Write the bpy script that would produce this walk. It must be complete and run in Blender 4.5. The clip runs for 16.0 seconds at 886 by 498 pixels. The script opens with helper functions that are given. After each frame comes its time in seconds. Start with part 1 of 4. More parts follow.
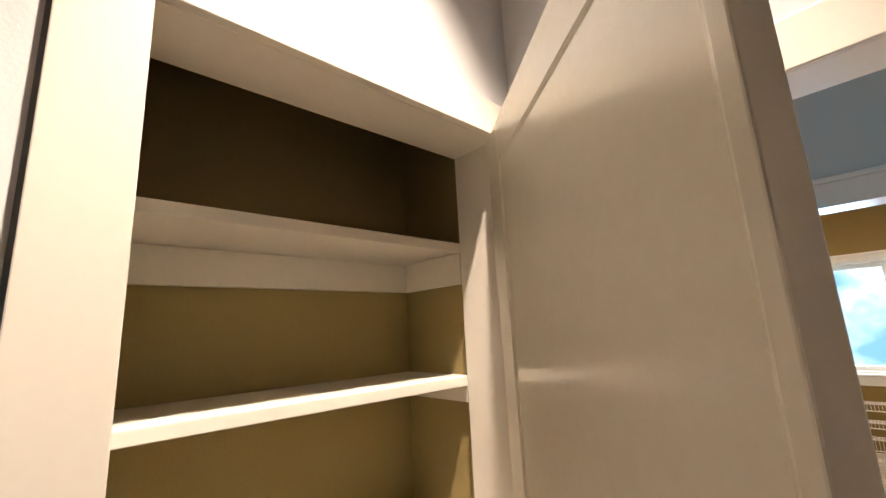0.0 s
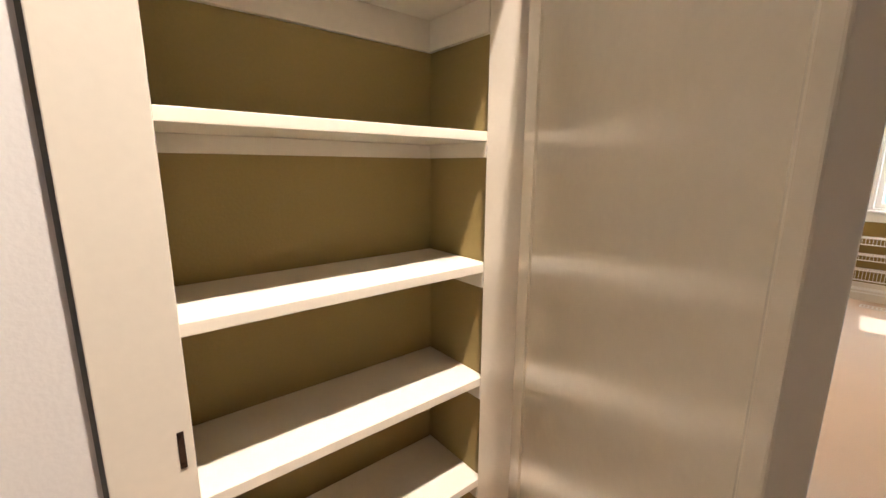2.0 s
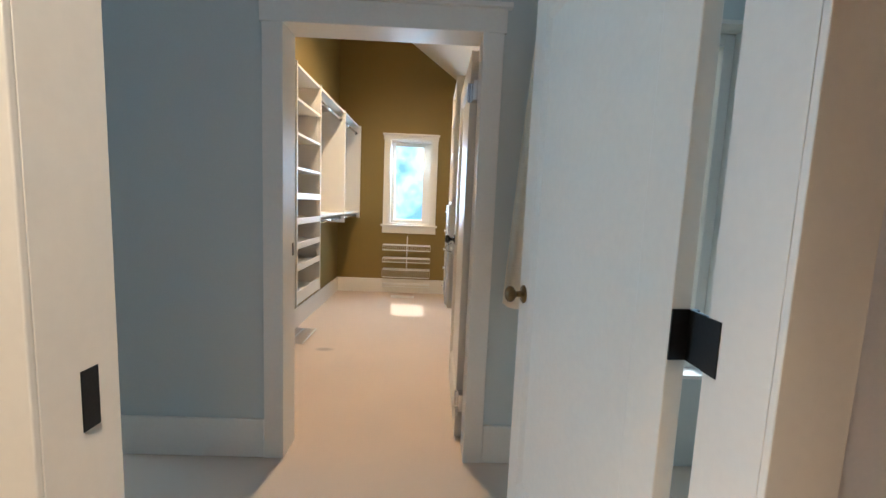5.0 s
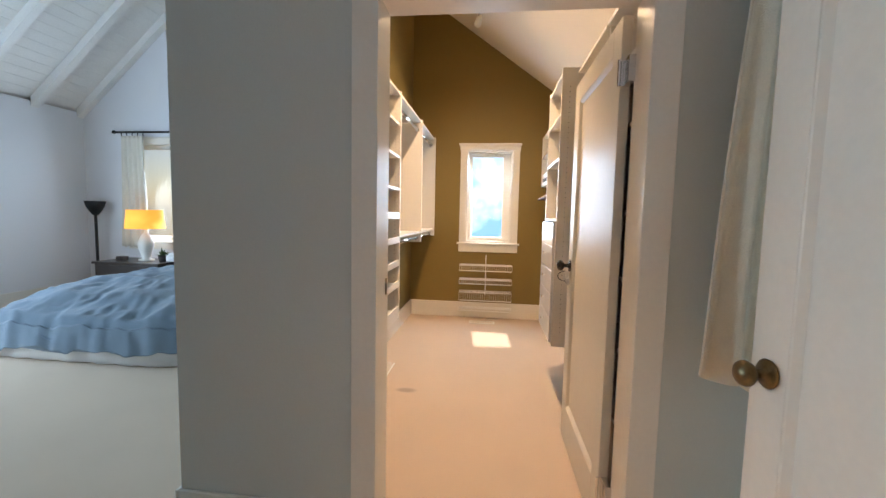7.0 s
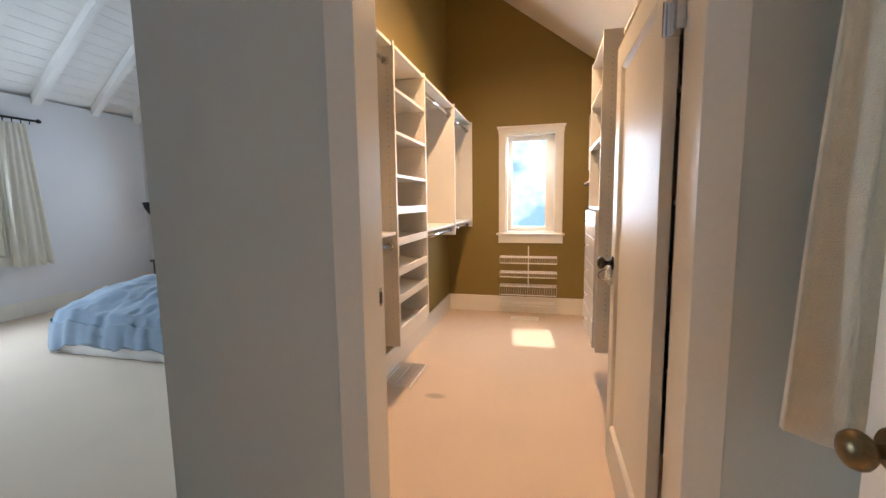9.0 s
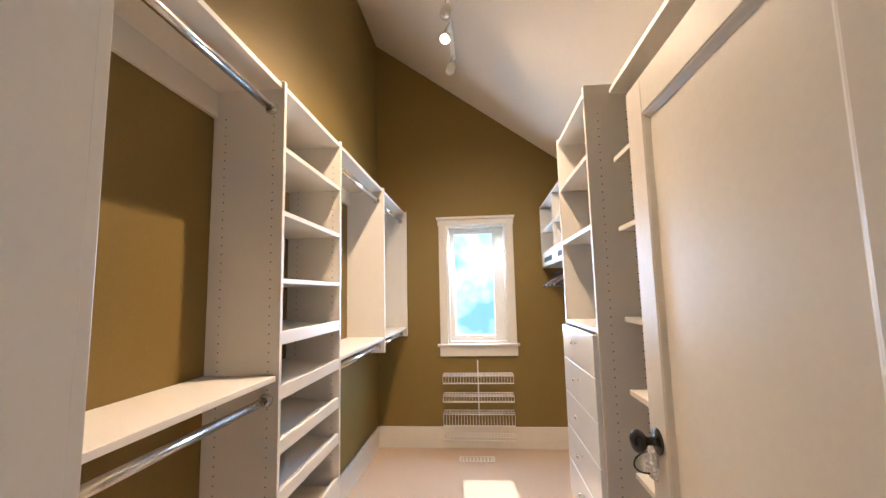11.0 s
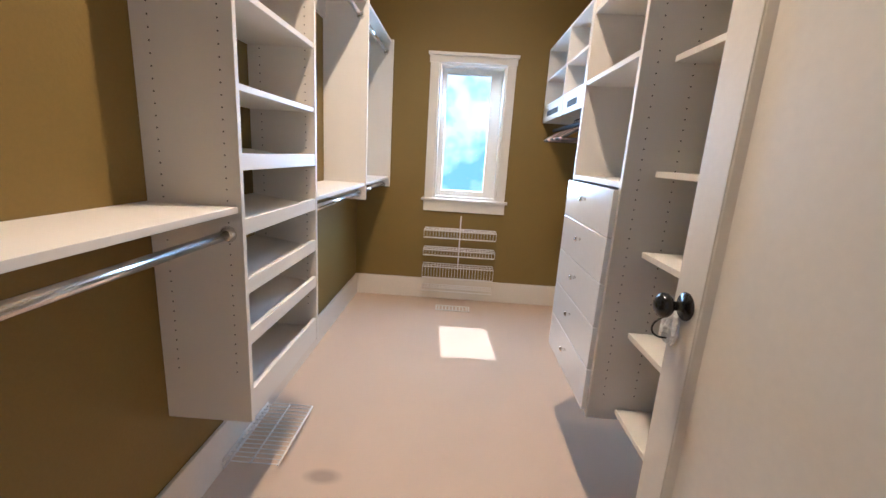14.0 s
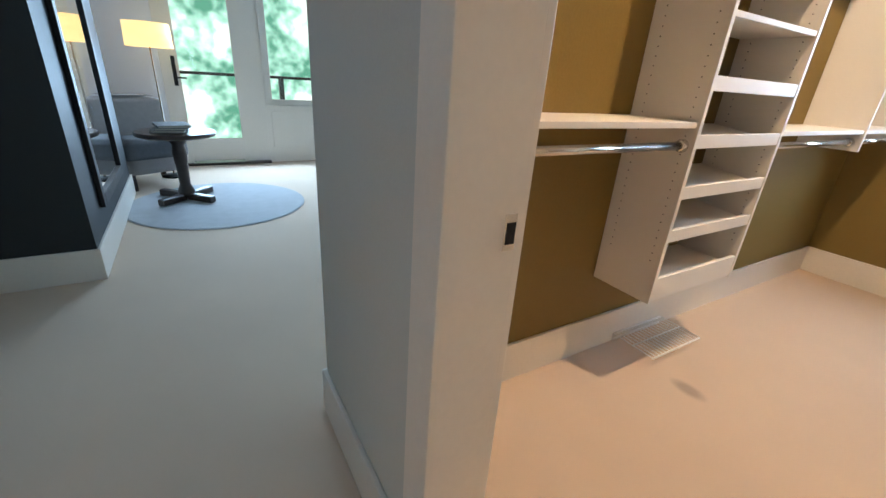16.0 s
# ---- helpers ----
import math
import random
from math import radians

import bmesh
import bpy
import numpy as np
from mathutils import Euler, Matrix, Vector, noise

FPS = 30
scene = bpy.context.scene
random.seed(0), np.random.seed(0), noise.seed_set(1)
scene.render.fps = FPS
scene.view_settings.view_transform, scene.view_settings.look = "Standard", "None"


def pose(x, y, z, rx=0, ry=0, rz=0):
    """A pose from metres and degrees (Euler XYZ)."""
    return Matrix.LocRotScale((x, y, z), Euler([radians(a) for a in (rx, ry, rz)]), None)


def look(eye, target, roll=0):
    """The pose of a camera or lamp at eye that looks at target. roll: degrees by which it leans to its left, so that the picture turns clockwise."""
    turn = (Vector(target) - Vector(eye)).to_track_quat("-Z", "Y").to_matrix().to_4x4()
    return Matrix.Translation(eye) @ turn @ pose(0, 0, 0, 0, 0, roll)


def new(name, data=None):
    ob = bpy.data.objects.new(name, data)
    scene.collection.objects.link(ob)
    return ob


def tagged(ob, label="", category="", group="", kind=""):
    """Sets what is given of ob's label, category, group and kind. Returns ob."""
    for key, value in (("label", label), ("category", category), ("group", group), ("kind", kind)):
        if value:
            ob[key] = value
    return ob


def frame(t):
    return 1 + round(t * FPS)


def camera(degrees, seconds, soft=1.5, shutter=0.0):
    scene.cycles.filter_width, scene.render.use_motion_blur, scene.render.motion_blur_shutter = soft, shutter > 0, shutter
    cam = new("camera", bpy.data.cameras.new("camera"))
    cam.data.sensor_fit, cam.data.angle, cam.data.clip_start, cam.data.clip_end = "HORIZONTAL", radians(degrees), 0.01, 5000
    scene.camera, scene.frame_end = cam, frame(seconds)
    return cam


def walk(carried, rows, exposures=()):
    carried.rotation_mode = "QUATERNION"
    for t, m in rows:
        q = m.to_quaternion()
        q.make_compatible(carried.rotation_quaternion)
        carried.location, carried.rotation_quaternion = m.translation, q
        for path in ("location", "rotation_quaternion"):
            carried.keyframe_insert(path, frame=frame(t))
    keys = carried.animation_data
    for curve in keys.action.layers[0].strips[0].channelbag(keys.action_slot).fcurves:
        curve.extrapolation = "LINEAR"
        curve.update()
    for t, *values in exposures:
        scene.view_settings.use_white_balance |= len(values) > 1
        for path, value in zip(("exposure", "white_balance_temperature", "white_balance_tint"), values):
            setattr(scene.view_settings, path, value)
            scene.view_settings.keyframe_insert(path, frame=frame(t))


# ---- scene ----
cam = camera(94.4, 16.0)
PATH = [
    (0, (0.072, 0.127, 1.566), (1.407, 1.564, 1.956), -2.9),
    (0.5, (0.071, 0.128, 1.518), (1.388, 1.625, 1.686), -1.0),
    (1, (0.073, 0.126, 1.449), (1.345, 1.669, 1.457), -0.6),
    (1.5, (0.075, 0.122, 1.404), (1.311, 1.683, 1.218), -0.3),
    (2, (0.069, 0.12, 1.344), (1.311, 1.637, 0.948), 0.4),
    (2.5, (0.086, 0.111, 1.275), (1.348, 1.548, 0.688), 1.4),
    (3, (0.090, 0.107, 1.228), (1.483, 1.357, 0.522), 1.7),
    (3.5, (0.159, 0.043, 1.237), (1.804, 0.977, 0.587), 1.6),
    (4, (0.225, -0.015, 1.244), (2.129, 0.423, 0.814), 1.8),
    (4.2, (0.26, -0.001, 1.234), (2.224, 0.173, 0.899), 2.3),
    (4.8, (0.43, -0.02, 1.24), (2.43, -0.03, 1.0), 2.3),
    (5.5, (0.66, 0.06, 1.26), (2.65, -0.09, 1.08), 2.6),
    (6.3, (0.897, 0.16, 1.277), (2.89, 0.07, 1.122), 2.8),
    (6.5, (0.932, 0.206, 1.28), (2.925, 0.124, 1.145), 2.5),
    (7, (0.988, 0.275, 1.268), (2.967, 0.508, 1.102), 1.2),
    (7.5, (1.051, 0.255, 1.274), (2.981, 0.743, 1.079), 1.5),
    (8, (1.075, 0.243, 1.268), (3.003, 0.743, 1.087), 0.1),
    (8.5, (1.167, 0.186, 1.297), (3.1, 0.655, 1.086), -0.1),
    (9, (1.264, 0.149, 1.298), (3.191, 0.632, 1.072), -0.8),
    (9.5, (1.44, 0.187, 1.275), (3.398, 0.547, 1.09), -0.7),
    (10, (1.7, 0.231, 1.316), (3.68, 0.51, 1.301), -1.1),
    (12.5, (2.418, 0.354, 1.433), (4.388, 0.481, 1.754), -0.8),
    (13, (2.406, 0.367, 1.405), (4.397, 0.508, 1.529), -0.1),
    (13.5, (2.394, 0.368, 1.374), (4.384, 0.494, 1.23), 1.2),
    (14, (2.4, 0.381, 1.309), (4.349, 0.434, 0.863), 3.5),
    (14.5, (2.398, 0.379, 1.251), (4.262, 0.416, 0.527), 5.3),
    (15, (2.356, 0.339, 1.235), (4.153, 0.619, 0.404), 5.1),
    (15.5, (2.209, 0.236, 1.223), (3.724, 1.291, 0.453), 5.4),
    (16, (2.066, 0.194, 1.217), (3.037, 1.763, 0.446), 3.9),
]
# stops, kelvin and tint of the picture along the walk
EXPOSURES = [(0.0, -0.05, 6600, 10), (1.5, 0.12, 6500, 10), (3.3, -0.05, 5950, 10), (4.2, -0.12, 5950, 4), (6.3, 0.06, 6800, 12), (7.0, 0.05, 7300, 15), (7.6, -0.17, 7800, 20), (8.2, -0.17, 7800, 20), (9.0, 0.02, 7800, 20), (9.6, 0.1, 7800, 20), (10.2, 0.17, 6500, 13), (12.3, -0.06, 6100, 13), (13.3, -0.08, 5600, 12), (14.8, -0.08, 5500, 12), (15.5, -0.03, 5350, 7), (16.0, -0.08, 6600, 11)]
walk(cam, [(t, look(eye, target, roll)) for t, eye, target, roll in PATH], EXPOSURES)

# ---- world, sun, large lights ----
SUN_EL, SUN_AZ = 57.0, 5.0   # elevation; azimuth from +x towards +y
world = bpy.data.worlds.new("world")
scene.world = world
world.use_nodes = True
wn = world.node_tree
sky = wn.nodes.new("ShaderNodeTexSky")
sky.sky_type, sky.sun_disc = "NISHITA", False
sky.sun_elevation, sky.sun_rotation = radians(SUN_EL), radians(90 - SUN_AZ)
wn.links.new(sky.outputs[0], wn.nodes["Background"].inputs[0])
wn.nodes["Background"].inputs[1].default_value = 0.1


def lamp(name, kind, m, energy, colour, **more):
    data = bpy.data.lights.new(name, kind)
    data.energy, data.color = energy, colour
    for key, value in more.items():
        if key == "size":
            data.shape, data.size, data.size_y = "RECTANGLE", value[0], value[1]
        elif key == "radius":
            data.shadow_soft_size = value
        elif key == "angle":
            data.angle = radians(value)
        elif key == "cone":
            data.spot_size, data.spot_blend = radians(value), 0.7
    ob = new(name, data)
    ob.matrix_world = m
    return ob


ce, se = math.cos(radians(SUN_EL)), math.sin(radians(SUN_EL))
ca, sa = math.cos(radians(SUN_AZ)), math.sin(radians(SUN_AZ))
lamp("sun", "SUN", look((20 * ce * ca, 20 * ce * sa, 20 * se), (0, 0, 0)), 5.0, (0.98, 0.98, 1.0), angle=0.6)
WARM, COOL = (1.0, 0.74, 0.49), (0.45, 0.70, 1.0)
# ceiling lamp in the hall
lamp("hall_lamp_light", "SPOT", look((0.48, 0.20, 3.50), (0.42, 0.60, 0.0)), 700, (1.0, 0.84, 0.69), radius=0.03, cone=56)
# closet track heads: place and tilt
TRACK_HEADS = ((3.80, 0.455, 3.17, 0), (4.56, 0.455, 3.17, 25), (4.82, 0.475, 3.17, 48), (5.22, 0.47, 3.17, 30))
lamp("track_lamp_a", "SPOT", look((3.80, 0.455, 3.13), (4.35, 0.42, 0.0)), 215, WARM, radius=0.025, cone=125)
lamp("track_lamp_b", "SPOT", look((4.762, 0.475, 3.118), (4.5, 0.3, 0.0)), 55, WARM, radius=0.03, cone=165)
# daylight in the window openings
lamp("closet_window_light", "AREA", look((6.22, 0.33, 1.5), (4.0, 0.33, 0.9)), 44, COOL, size=(0.5, 1.0))
lamp("french_door_light", "AREA", look((2.8, 6.15, 1.2), (2.8, 2.0, 1.5)), 128, COOL, size=(1.6, 1.7))
lamp("bedroom_window_light", "AREA", look((3.9, 6.15, 1.5), (3.9, 2.0, 2.2)), 46, COOL, size=(1.2, 1.4))
lamp("headboard_window_light", "AREA", look((6.35, 5.0, 1.5), (3.0, 4.6, 0.8)), 28, COOL, size=(0.8, 1.3))
lamp("side_window_light", "AREA", look((2.33, -1.12, 1.25), (1.2, -0.9, 0.9)), 7, COOL, size=(0.5, 1.5))
lamp("bedside_bulb", "POINT", pose(6.02, 4.95, 1.13), 12, WARM, radius=0.05)
lamp("floor_lamp_bulb", "POINT", pose(1.82, 5.65, 1.42), 260, WARM, radius=0.05)


# ---- materials ----
def material(name, base, rough=0.6, metal=0.0, vary=0.06, scale=4.0, bump=0.05, grain=180.0, spec=0.5, coat=0.0, sheen=0.0):
    """Paint or stuff with a cloudy variation, a fine grain and a fine relief, in metres."""
    m = bpy.data.materials.new(name)
    m.use_nodes = True
    nt = m.node_tree
    b = nt.nodes["Principled BSDF"]
    tc = nt.nodes.new("ShaderNodeTexCoord")
    n1, n2 = nt.nodes.new("ShaderNodeTexNoise"), nt.nodes.new("ShaderNodeTexNoise")
    n1.inputs["Scale"].default_value, n1.inputs["Detail"].default_value = scale, 4
    n2.inputs["Scale"].default_value, n2.inputs["Detail"].default_value = grain, 3
    add = nt.nodes.new("ShaderNodeMath")
    add.operation = "ADD"
    ramp = nt.nodes.new("ShaderNodeMapRange")
    ramp.inputs[1].default_value, ramp.inputs[2].default_value = 0.6, 1.4
    mix = nt.nodes.new("ShaderNodeMix")
    mix.data_type = "RGBA"
    lo, hi = [c * (1 - vary) for c in base], [min(1, c * (1 + vary)) for c in base]
    mix.inputs[6].default_value, mix.inputs[7].default_value = (*lo, 1), (*hi, 1)
    rr = nt.nodes.new("ShaderNodeMapRange")
    rr.inputs[3].default_value, rr.inputs[4].default_value = max(0.02, rough - 0.08), min(1, rough + 0.08)
    bp = nt.nodes.new("ShaderNodeBump")
    bp.inputs["Strength"].default_value, bp.inputs["Distance"].default_value = bump, 0.01
    L = nt.links.new
    L(tc.outputs["Object"], n1.inputs["Vector"]), L(tc.outputs["Object"], n2.inputs["Vector"])
    L(n1.outputs[0], add.inputs[0]), L(n2.outputs[0], add.inputs[1])
    L(add.outputs[0], ramp.inputs[0]), L(ramp.outputs[0], mix.inputs[0]), L(mix.outputs[2], b.inputs["Base Color"])
    L(n1.outputs[0], rr.inputs[0]), L(rr.outputs[0], b.inputs["Roughness"])
    L(n2.outputs[0], bp.inputs["Height"]), L(bp.outputs[0], b.inputs["Normal"])
    b.inputs["Metallic"].default_value = metal
    b.inputs["Specular IOR Level"].default_value = spec
    b.inputs["Coat Weight"].default_value = coat
    b.inputs["Sheen Weight"].default_value = sheen
    return m


def carpet_material():
    """Cream cut pile: fine tufts, soft tracks and one dark spill."""
    m = material("cream_carpet", (0.645, 0.488, 0.355), 0.9, vary=0.07, scale=2.2, bump=0.35, grain=420, spec=0.25, sheen=0.25)
    nt = m.node_tree
    b = nt.nodes["Principled BSDF"]
    source = b.inputs["Base Color"].links[0].from_socket
    geo = nt.nodes.new("ShaderNodeNewGeometry")
    sub = nt.nodes.new("ShaderNodeVectorMath")
    sub.operation, sub.inputs[1].default_value = "SUBTRACT", (3.81, 0.855, 0.0)
    mul = nt.nodes.new("ShaderNodeVectorMath")
    mul.operation, mul.inputs[1].default_value = "MULTIPLY", (1.0, 0.55, 0.0)
    ln = nt.nodes.new("ShaderNodeVectorMath")
    ln.operation = "LENGTH"
    fall = nt.nodes.new("ShaderNodeMapRange")
    fall.inputs[1].default_value, fall.inputs[2].default_value = 0.022, 0.05
    fall.inputs[3].default_value, fall.inputs[4].default_value = 0.55, 0.0
    mix = nt.nodes.new("ShaderNodeMix")
    mix.data_type = "RGBA"
    mix.inputs[7].default_value = (0.22, 0.16, 0.12, 1)
    L = nt.links.new
    L(geo.outputs["Position"], sub.inputs[0]), L(sub.outputs[0], mul.inputs[0]), L(mul.outputs[0], ln.inputs[0])
    L(ln.outputs["Value"], fall.inputs[0]), L(fall.outputs[0], mix.inputs[0]), L(source, mix.inputs[6])
    L(mix.outputs[2], b.inputs["Base Color"])
    return m


def glow_material(name, colour, strength):
    m = bpy.data.materials.new(name)
    m.use_nodes = True
    b = m.node_tree.nodes["Principled BSDF"]
    b.inputs["Base Color"].default_value = (*colour, 1)
    b.inputs["Emission Color"].default_value = (*colour, 1)
    b.inputs["Emission Strength"].default_value = strength
    b.inputs["Roughness"].default_value = 0.8
    return m


def glass_material():
    m = bpy.data.materials.new("window_glass")
    m.use_nodes = True
    nt = m.node_tree
    nt.nodes.remove(nt.nodes["Principled BSDF"])
    out = nt.nodes["Material Output"]
    t, g, mix, fr = (nt.nodes.new(k) for k in ("ShaderNodeBsdfTransparent", "ShaderNodeBsdfGlossy", "ShaderNodeMixShader", "ShaderNodeFresnel"))
    g.inputs["Roughness"].default_value = 0.02
    fr.inputs[0].default_value = 1.4
    L = nt.links.new
    L(fr.outputs[0], mix.inputs[0]), L(t.outputs[0], mix.inputs[1]), L(g.outputs[0], mix.inputs[2]), L(mix.outputs[0], out.inputs[0])
    return m


def foliage_backdrop(name, dark, mid, light, strength, scale):
    """Distant trees and sky, out of focus."""
    m = bpy.data.materials.new(name)
    m.use_nodes = True
    nt = m.node_tree
    nt.nodes.remove(nt.nodes["Principled BSDF"])
    em, tc, n1, n2, ramp, add = (nt.nodes.new(k) for k in ("ShaderNodeEmission", "ShaderNodeTexCoord", "ShaderNodeTexNoise", "ShaderNodeTexNoise", "ShaderNodeValToRGB", "ShaderNodeMath"))
    n1.inputs["Scale"].default_value, n1.inputs["Detail"].default_value = scale, 3
    n2.inputs["Scale"].default_value, n2.inputs["Detail"].default_value = scale * 4, 2
    add.operation = "MULTIPLY_ADD"
    add.inputs[1].default_value = 0.3
    r = ramp.color_ramp
    r.elements[0].position, r.elements[0].color = 0.5, (*dark, 1)
    r.elements[1].position, r.elements[1].color = 0.8, (*light, 1)
    e = r.elements.new(0.63)
    e.color = (*mid, 1)
    em.inputs[1].default_value = strength
    L = nt.links.new
    L(tc.outputs["Object"], n1.inputs["Vector"]), L(tc.outputs["Object"], n2.inputs["Vector"])
    L(n2.outputs[0], add.inputs[0]), L(n1.outputs[0], add.inputs[2]), L(add.outputs[0], ramp.inputs[0])
    L(ramp.outputs[0], em.inputs[0]), L(em.outputs[0], nt.nodes["Material Output"].inputs[0])
    return m


GREY = material("grey_wall_paint", (0.57, 0.59, 0.55), 0.75, vary=0.03, scale=1.5, bump=0.06, grain=140)
PALE = material("pale_wall_paint", (0.74, 0.73, 0.74), 0.75, vary=0.03, scale=1.5, bump=0.06, grain=140)
DARK = material("dark_slate_paint", (0.013, 0.018, 0.021), 0.6, vary=0.08, scale=2, bump=0.06, grain=140)
OLIVE = material("olive_tan_cupboard_paint", (0.29, 0.222, 0.085), 0.7, vary=0.05, scale=1.2, bump=0.08, grain=120)
TAN = material("tan_wall_paint", (0.225, 0.150, 0.036), 0.6, vary=0.05, scale=1.2, bump=0.08, grain=120)
CREAM = material("cream_ceiling_paint", (0.72, 0.64, 0.52), 0.8, vary=0.03, scale=1.5, bump=0.06, grain=120)
TRIM = material("white_gloss_trim", (0.78, 0.73, 0.65), 0.36, vary=0.03, scale=3, bump=0.03, grain=60, coat=0.1)
LEAFPAINT = material("cream_gloss_door_paint", (0.74, 0.69, 0.57), 0.22, vary=0.03, scale=2.5, bump=0.02, grain=50, coat=0.15)
DOORPAINT = material("cream_eggshell_door_paint", (0.74, 0.69, 0.60), 0.42, vary=0.035, scale=2.5, bump=0.03, grain=50)
ORANGE = material("orange_canvas", (0.62, 0.16, 0.05), 0.85, vary=0.08, scale=8, bump=0.2, grain=200)
MELA = material("white_melamine", (0.80, 0.765, 0.71), 0.40, vary=0.02, scale=5, bump=0.02, grain=400)
DRAWER = material("glossy_drawer_white", (0.82, 0.83, 0.84), 0.16, vary=0.02, scale=5, bump=0.015, grain=40)
CARPET = carpet_material()
CHROME = material("brushed_chrome", (0.75, 0.74, 0.72), 0.22, metal=1.0, vary=0.05, scale=30, bump=0.01)
BRONZE = material("oiled_bronze", (0.075, 0.05, 0.04), 0.3, metal=0.9, vary=0.3, scale=40, bump=0.02)
BLACKENAMEL = material("black_enamelled_metal", (0.012, 0.011, 0.010), 0.18, vary=0.2, scale=40, bump=0.01)
BRASS = material("aged_brass", (0.17, 0.12, 0.06), 0.34, metal=0.9, vary=0.25, scale=40, bump=0.02)
BLACKIRON = material("black_iron", (0.02, 0.02, 0.02), 0.5, metal=0.6, vary=0.2, scale=30)
DARKWOOD = material("dark_wood", (0.035, 0.022, 0.017), 0.35, vary=0.3, scale=14, bump=0.04, coat=0.2)
GREYWOOD = material("grey_wood", (0.10, 0.085, 0.075), 0.5, vary=0.25, scale=10, bump=0.05)
DUVET = material("blue_linen_cloth", (0.15, 0.22, 0.285), 0.9, vary=0.10, scale=6, bump=0.3, grain=300, sheen=0.3)
LINEN = material("white_linen_cloth", (0.78, 0.76, 0.74), 0.9, vary=0.05, scale=8, bump=0.25, grain=300, sheen=0.2)
CURTAIN = material("cream_curtain_cloth", (0.72, 0.66, 0.56), 0.9, vary=0.06, scale=10, bump=0.2, grain=350, sheen=0.2)
ROBE = material("oatmeal_towelling", (0.78, 0.70, 0.56), 0.95, vary=0.08, scale=20, bump=0.4, grain=260, sheen=0.4)
UPHOLSTERY = material("grey_upholstery", (0.30, 0.28, 0.27), 0.9, vary=0.1, scale=20, bump=0.3, grain=300)
RUG = material("blue_grey_rug", (0.42, 0.435, 0.45), 0.95, vary=0.1, scale=12, bump=0.35, grain=300)
WHITEWIRE = material("white_coated_wire", (0.82, 0.80, 0.77), 0.35, vary=0.03, scale=30)
BLACKPLASTIC = material("black_hanger_plastic", (0.02, 0.02, 0.022), 0.35, vary=0.2, scale=40)
PINKPLASTIC = material("pink_felt_hanger", (0.55, 0.36, 0.32), 0.7, vary=0.1, scale=40)
PLANK = material("white_painted_plank", (0.80, 0.77, 0.73), 0.6, vary=0.05, scale=5, bump=0.12, grain=50)
PLATE = material("ivory_switch_plastic", (0.80, 0.77, 0.70), 0.35, vary=0.02, scale=20)
LEAF = material("plant_leaf", (0.05, 0.10, 0.03), 0.5, vary=0.3, scale=40)
POT = material("dark_clay_pot", (0.06, 0.05, 0.045), 0.6, vary=0.2, scale=20)
PAPER = material("book_paper", (0.62, 0.58, 0.50), 0.8, vary=0.05, scale=30)
BOOKCLOTH = material("book_cloth", (0.10, 0.11, 0.12), 0.7, vary=0.2, scale=30)
# dark grey that stands in for shade along the linen casing
STRIP = material("shadow_line_grey", (0.16, 0.18, 0.19), 0.8, vary=0.1, scale=10)
TAPE = material("plastic_film", (0.82, 0.82, 0.81), 0.22, vary=0.12, scale=60, bump=0.3, grain=90)
HOLE = material("shelf_pin_hole", (0.06, 0.05, 0.04), 0.8)
SHADE = glow_material("lit_lamp_shade", (1.0, 0.68, 0.28), 1.5)
AMBER = glow_material("lit_amber_shade", (1.0, 0.46, 0.07), 0.85)
BULB = glow_material("lamp_bulb", (1.0, 0.85, 0.6), 26.0)
MIRROR = bpy.data.materials.new("mirror_glass")
MIRROR.use_nodes = True
MIRROR.node_tree.nodes["Principled BSDF"].inputs["Metallic"].default_value = 1.0
MIRROR.node_tree.nodes["Principled BSDF"].inputs["Roughness"].default_value = 0.04
MIRROR.node_tree.nodes["Principled BSDF"].inputs["Base Color"].default_value = (0.75, 0.76, 0.76, 1)
GLASS = glass_material()
TREES = foliage_backdrop("green_garden_backdrop", (0.10, 0.33, 0.22), (0.36, 0.70, 0.56), (0.9, 1.0, 0.98), 1.5, 1.1)
BLUETREES = foliage_backdrop("blue_garden_backdrop", (0.22, 0.50, 0.74), (0.55, 0.80, 0.96), (1.0, 1.0, 1.0), 1.7, 0.55)


# ---- builders ----
def part(name, bm, mat, parent=None, label="", smooth=False):
    me = bpy.data.meshes.new(name)
    bm.normal_update()
    if smooth:
        for f in bm.faces:
            f.smooth = True
    bm.to_mesh(me)
    bm.free()
    me.materials.append(mat)
    ob = new(name, me)
    if parent is not None:
        ob.parent = parent
    if label:
        ob["label"] = label
    return ob


def thing(name, m, label, category, group="", kind=""):
    ob = new(name)
    ob.empty_display_size = 0.1
    ob.matrix_world = m
    return tagged(ob, label, category, group, kind)


def box(bm, x0, y0, z0, x1, y1, z1, bevel=0.0):
    vs = [bm.verts.new(p) for p in ((x0, y0, z0), (x1, y0, z0), (x1, y1, z0), (x0, y1, z0), (x0, y0, z1), (x1, y0, z1), (x1, y1, z1), (x0, y1, z1))]
    fs = [bm.faces.new([vs[i] for i in q]) for q in ((3, 2, 1, 0), (4, 5, 6, 7), (0, 1, 5, 4), (1, 2, 6, 5), (2, 3, 7, 6), (3, 0, 4, 7))]
    if bevel > 0:
        es = {e for f in fs for e in f.edges}
        bmesh.ops.bevel(bm, geom=list(es), offset=bevel, segments=2, affect="EDGES", profile=0.5)
    return bm


def boxes(*rows, bevel=0.0):
    bm = bmesh.new()
    for r in rows:
        box(bm, *r, bevel=bevel)
    return bm


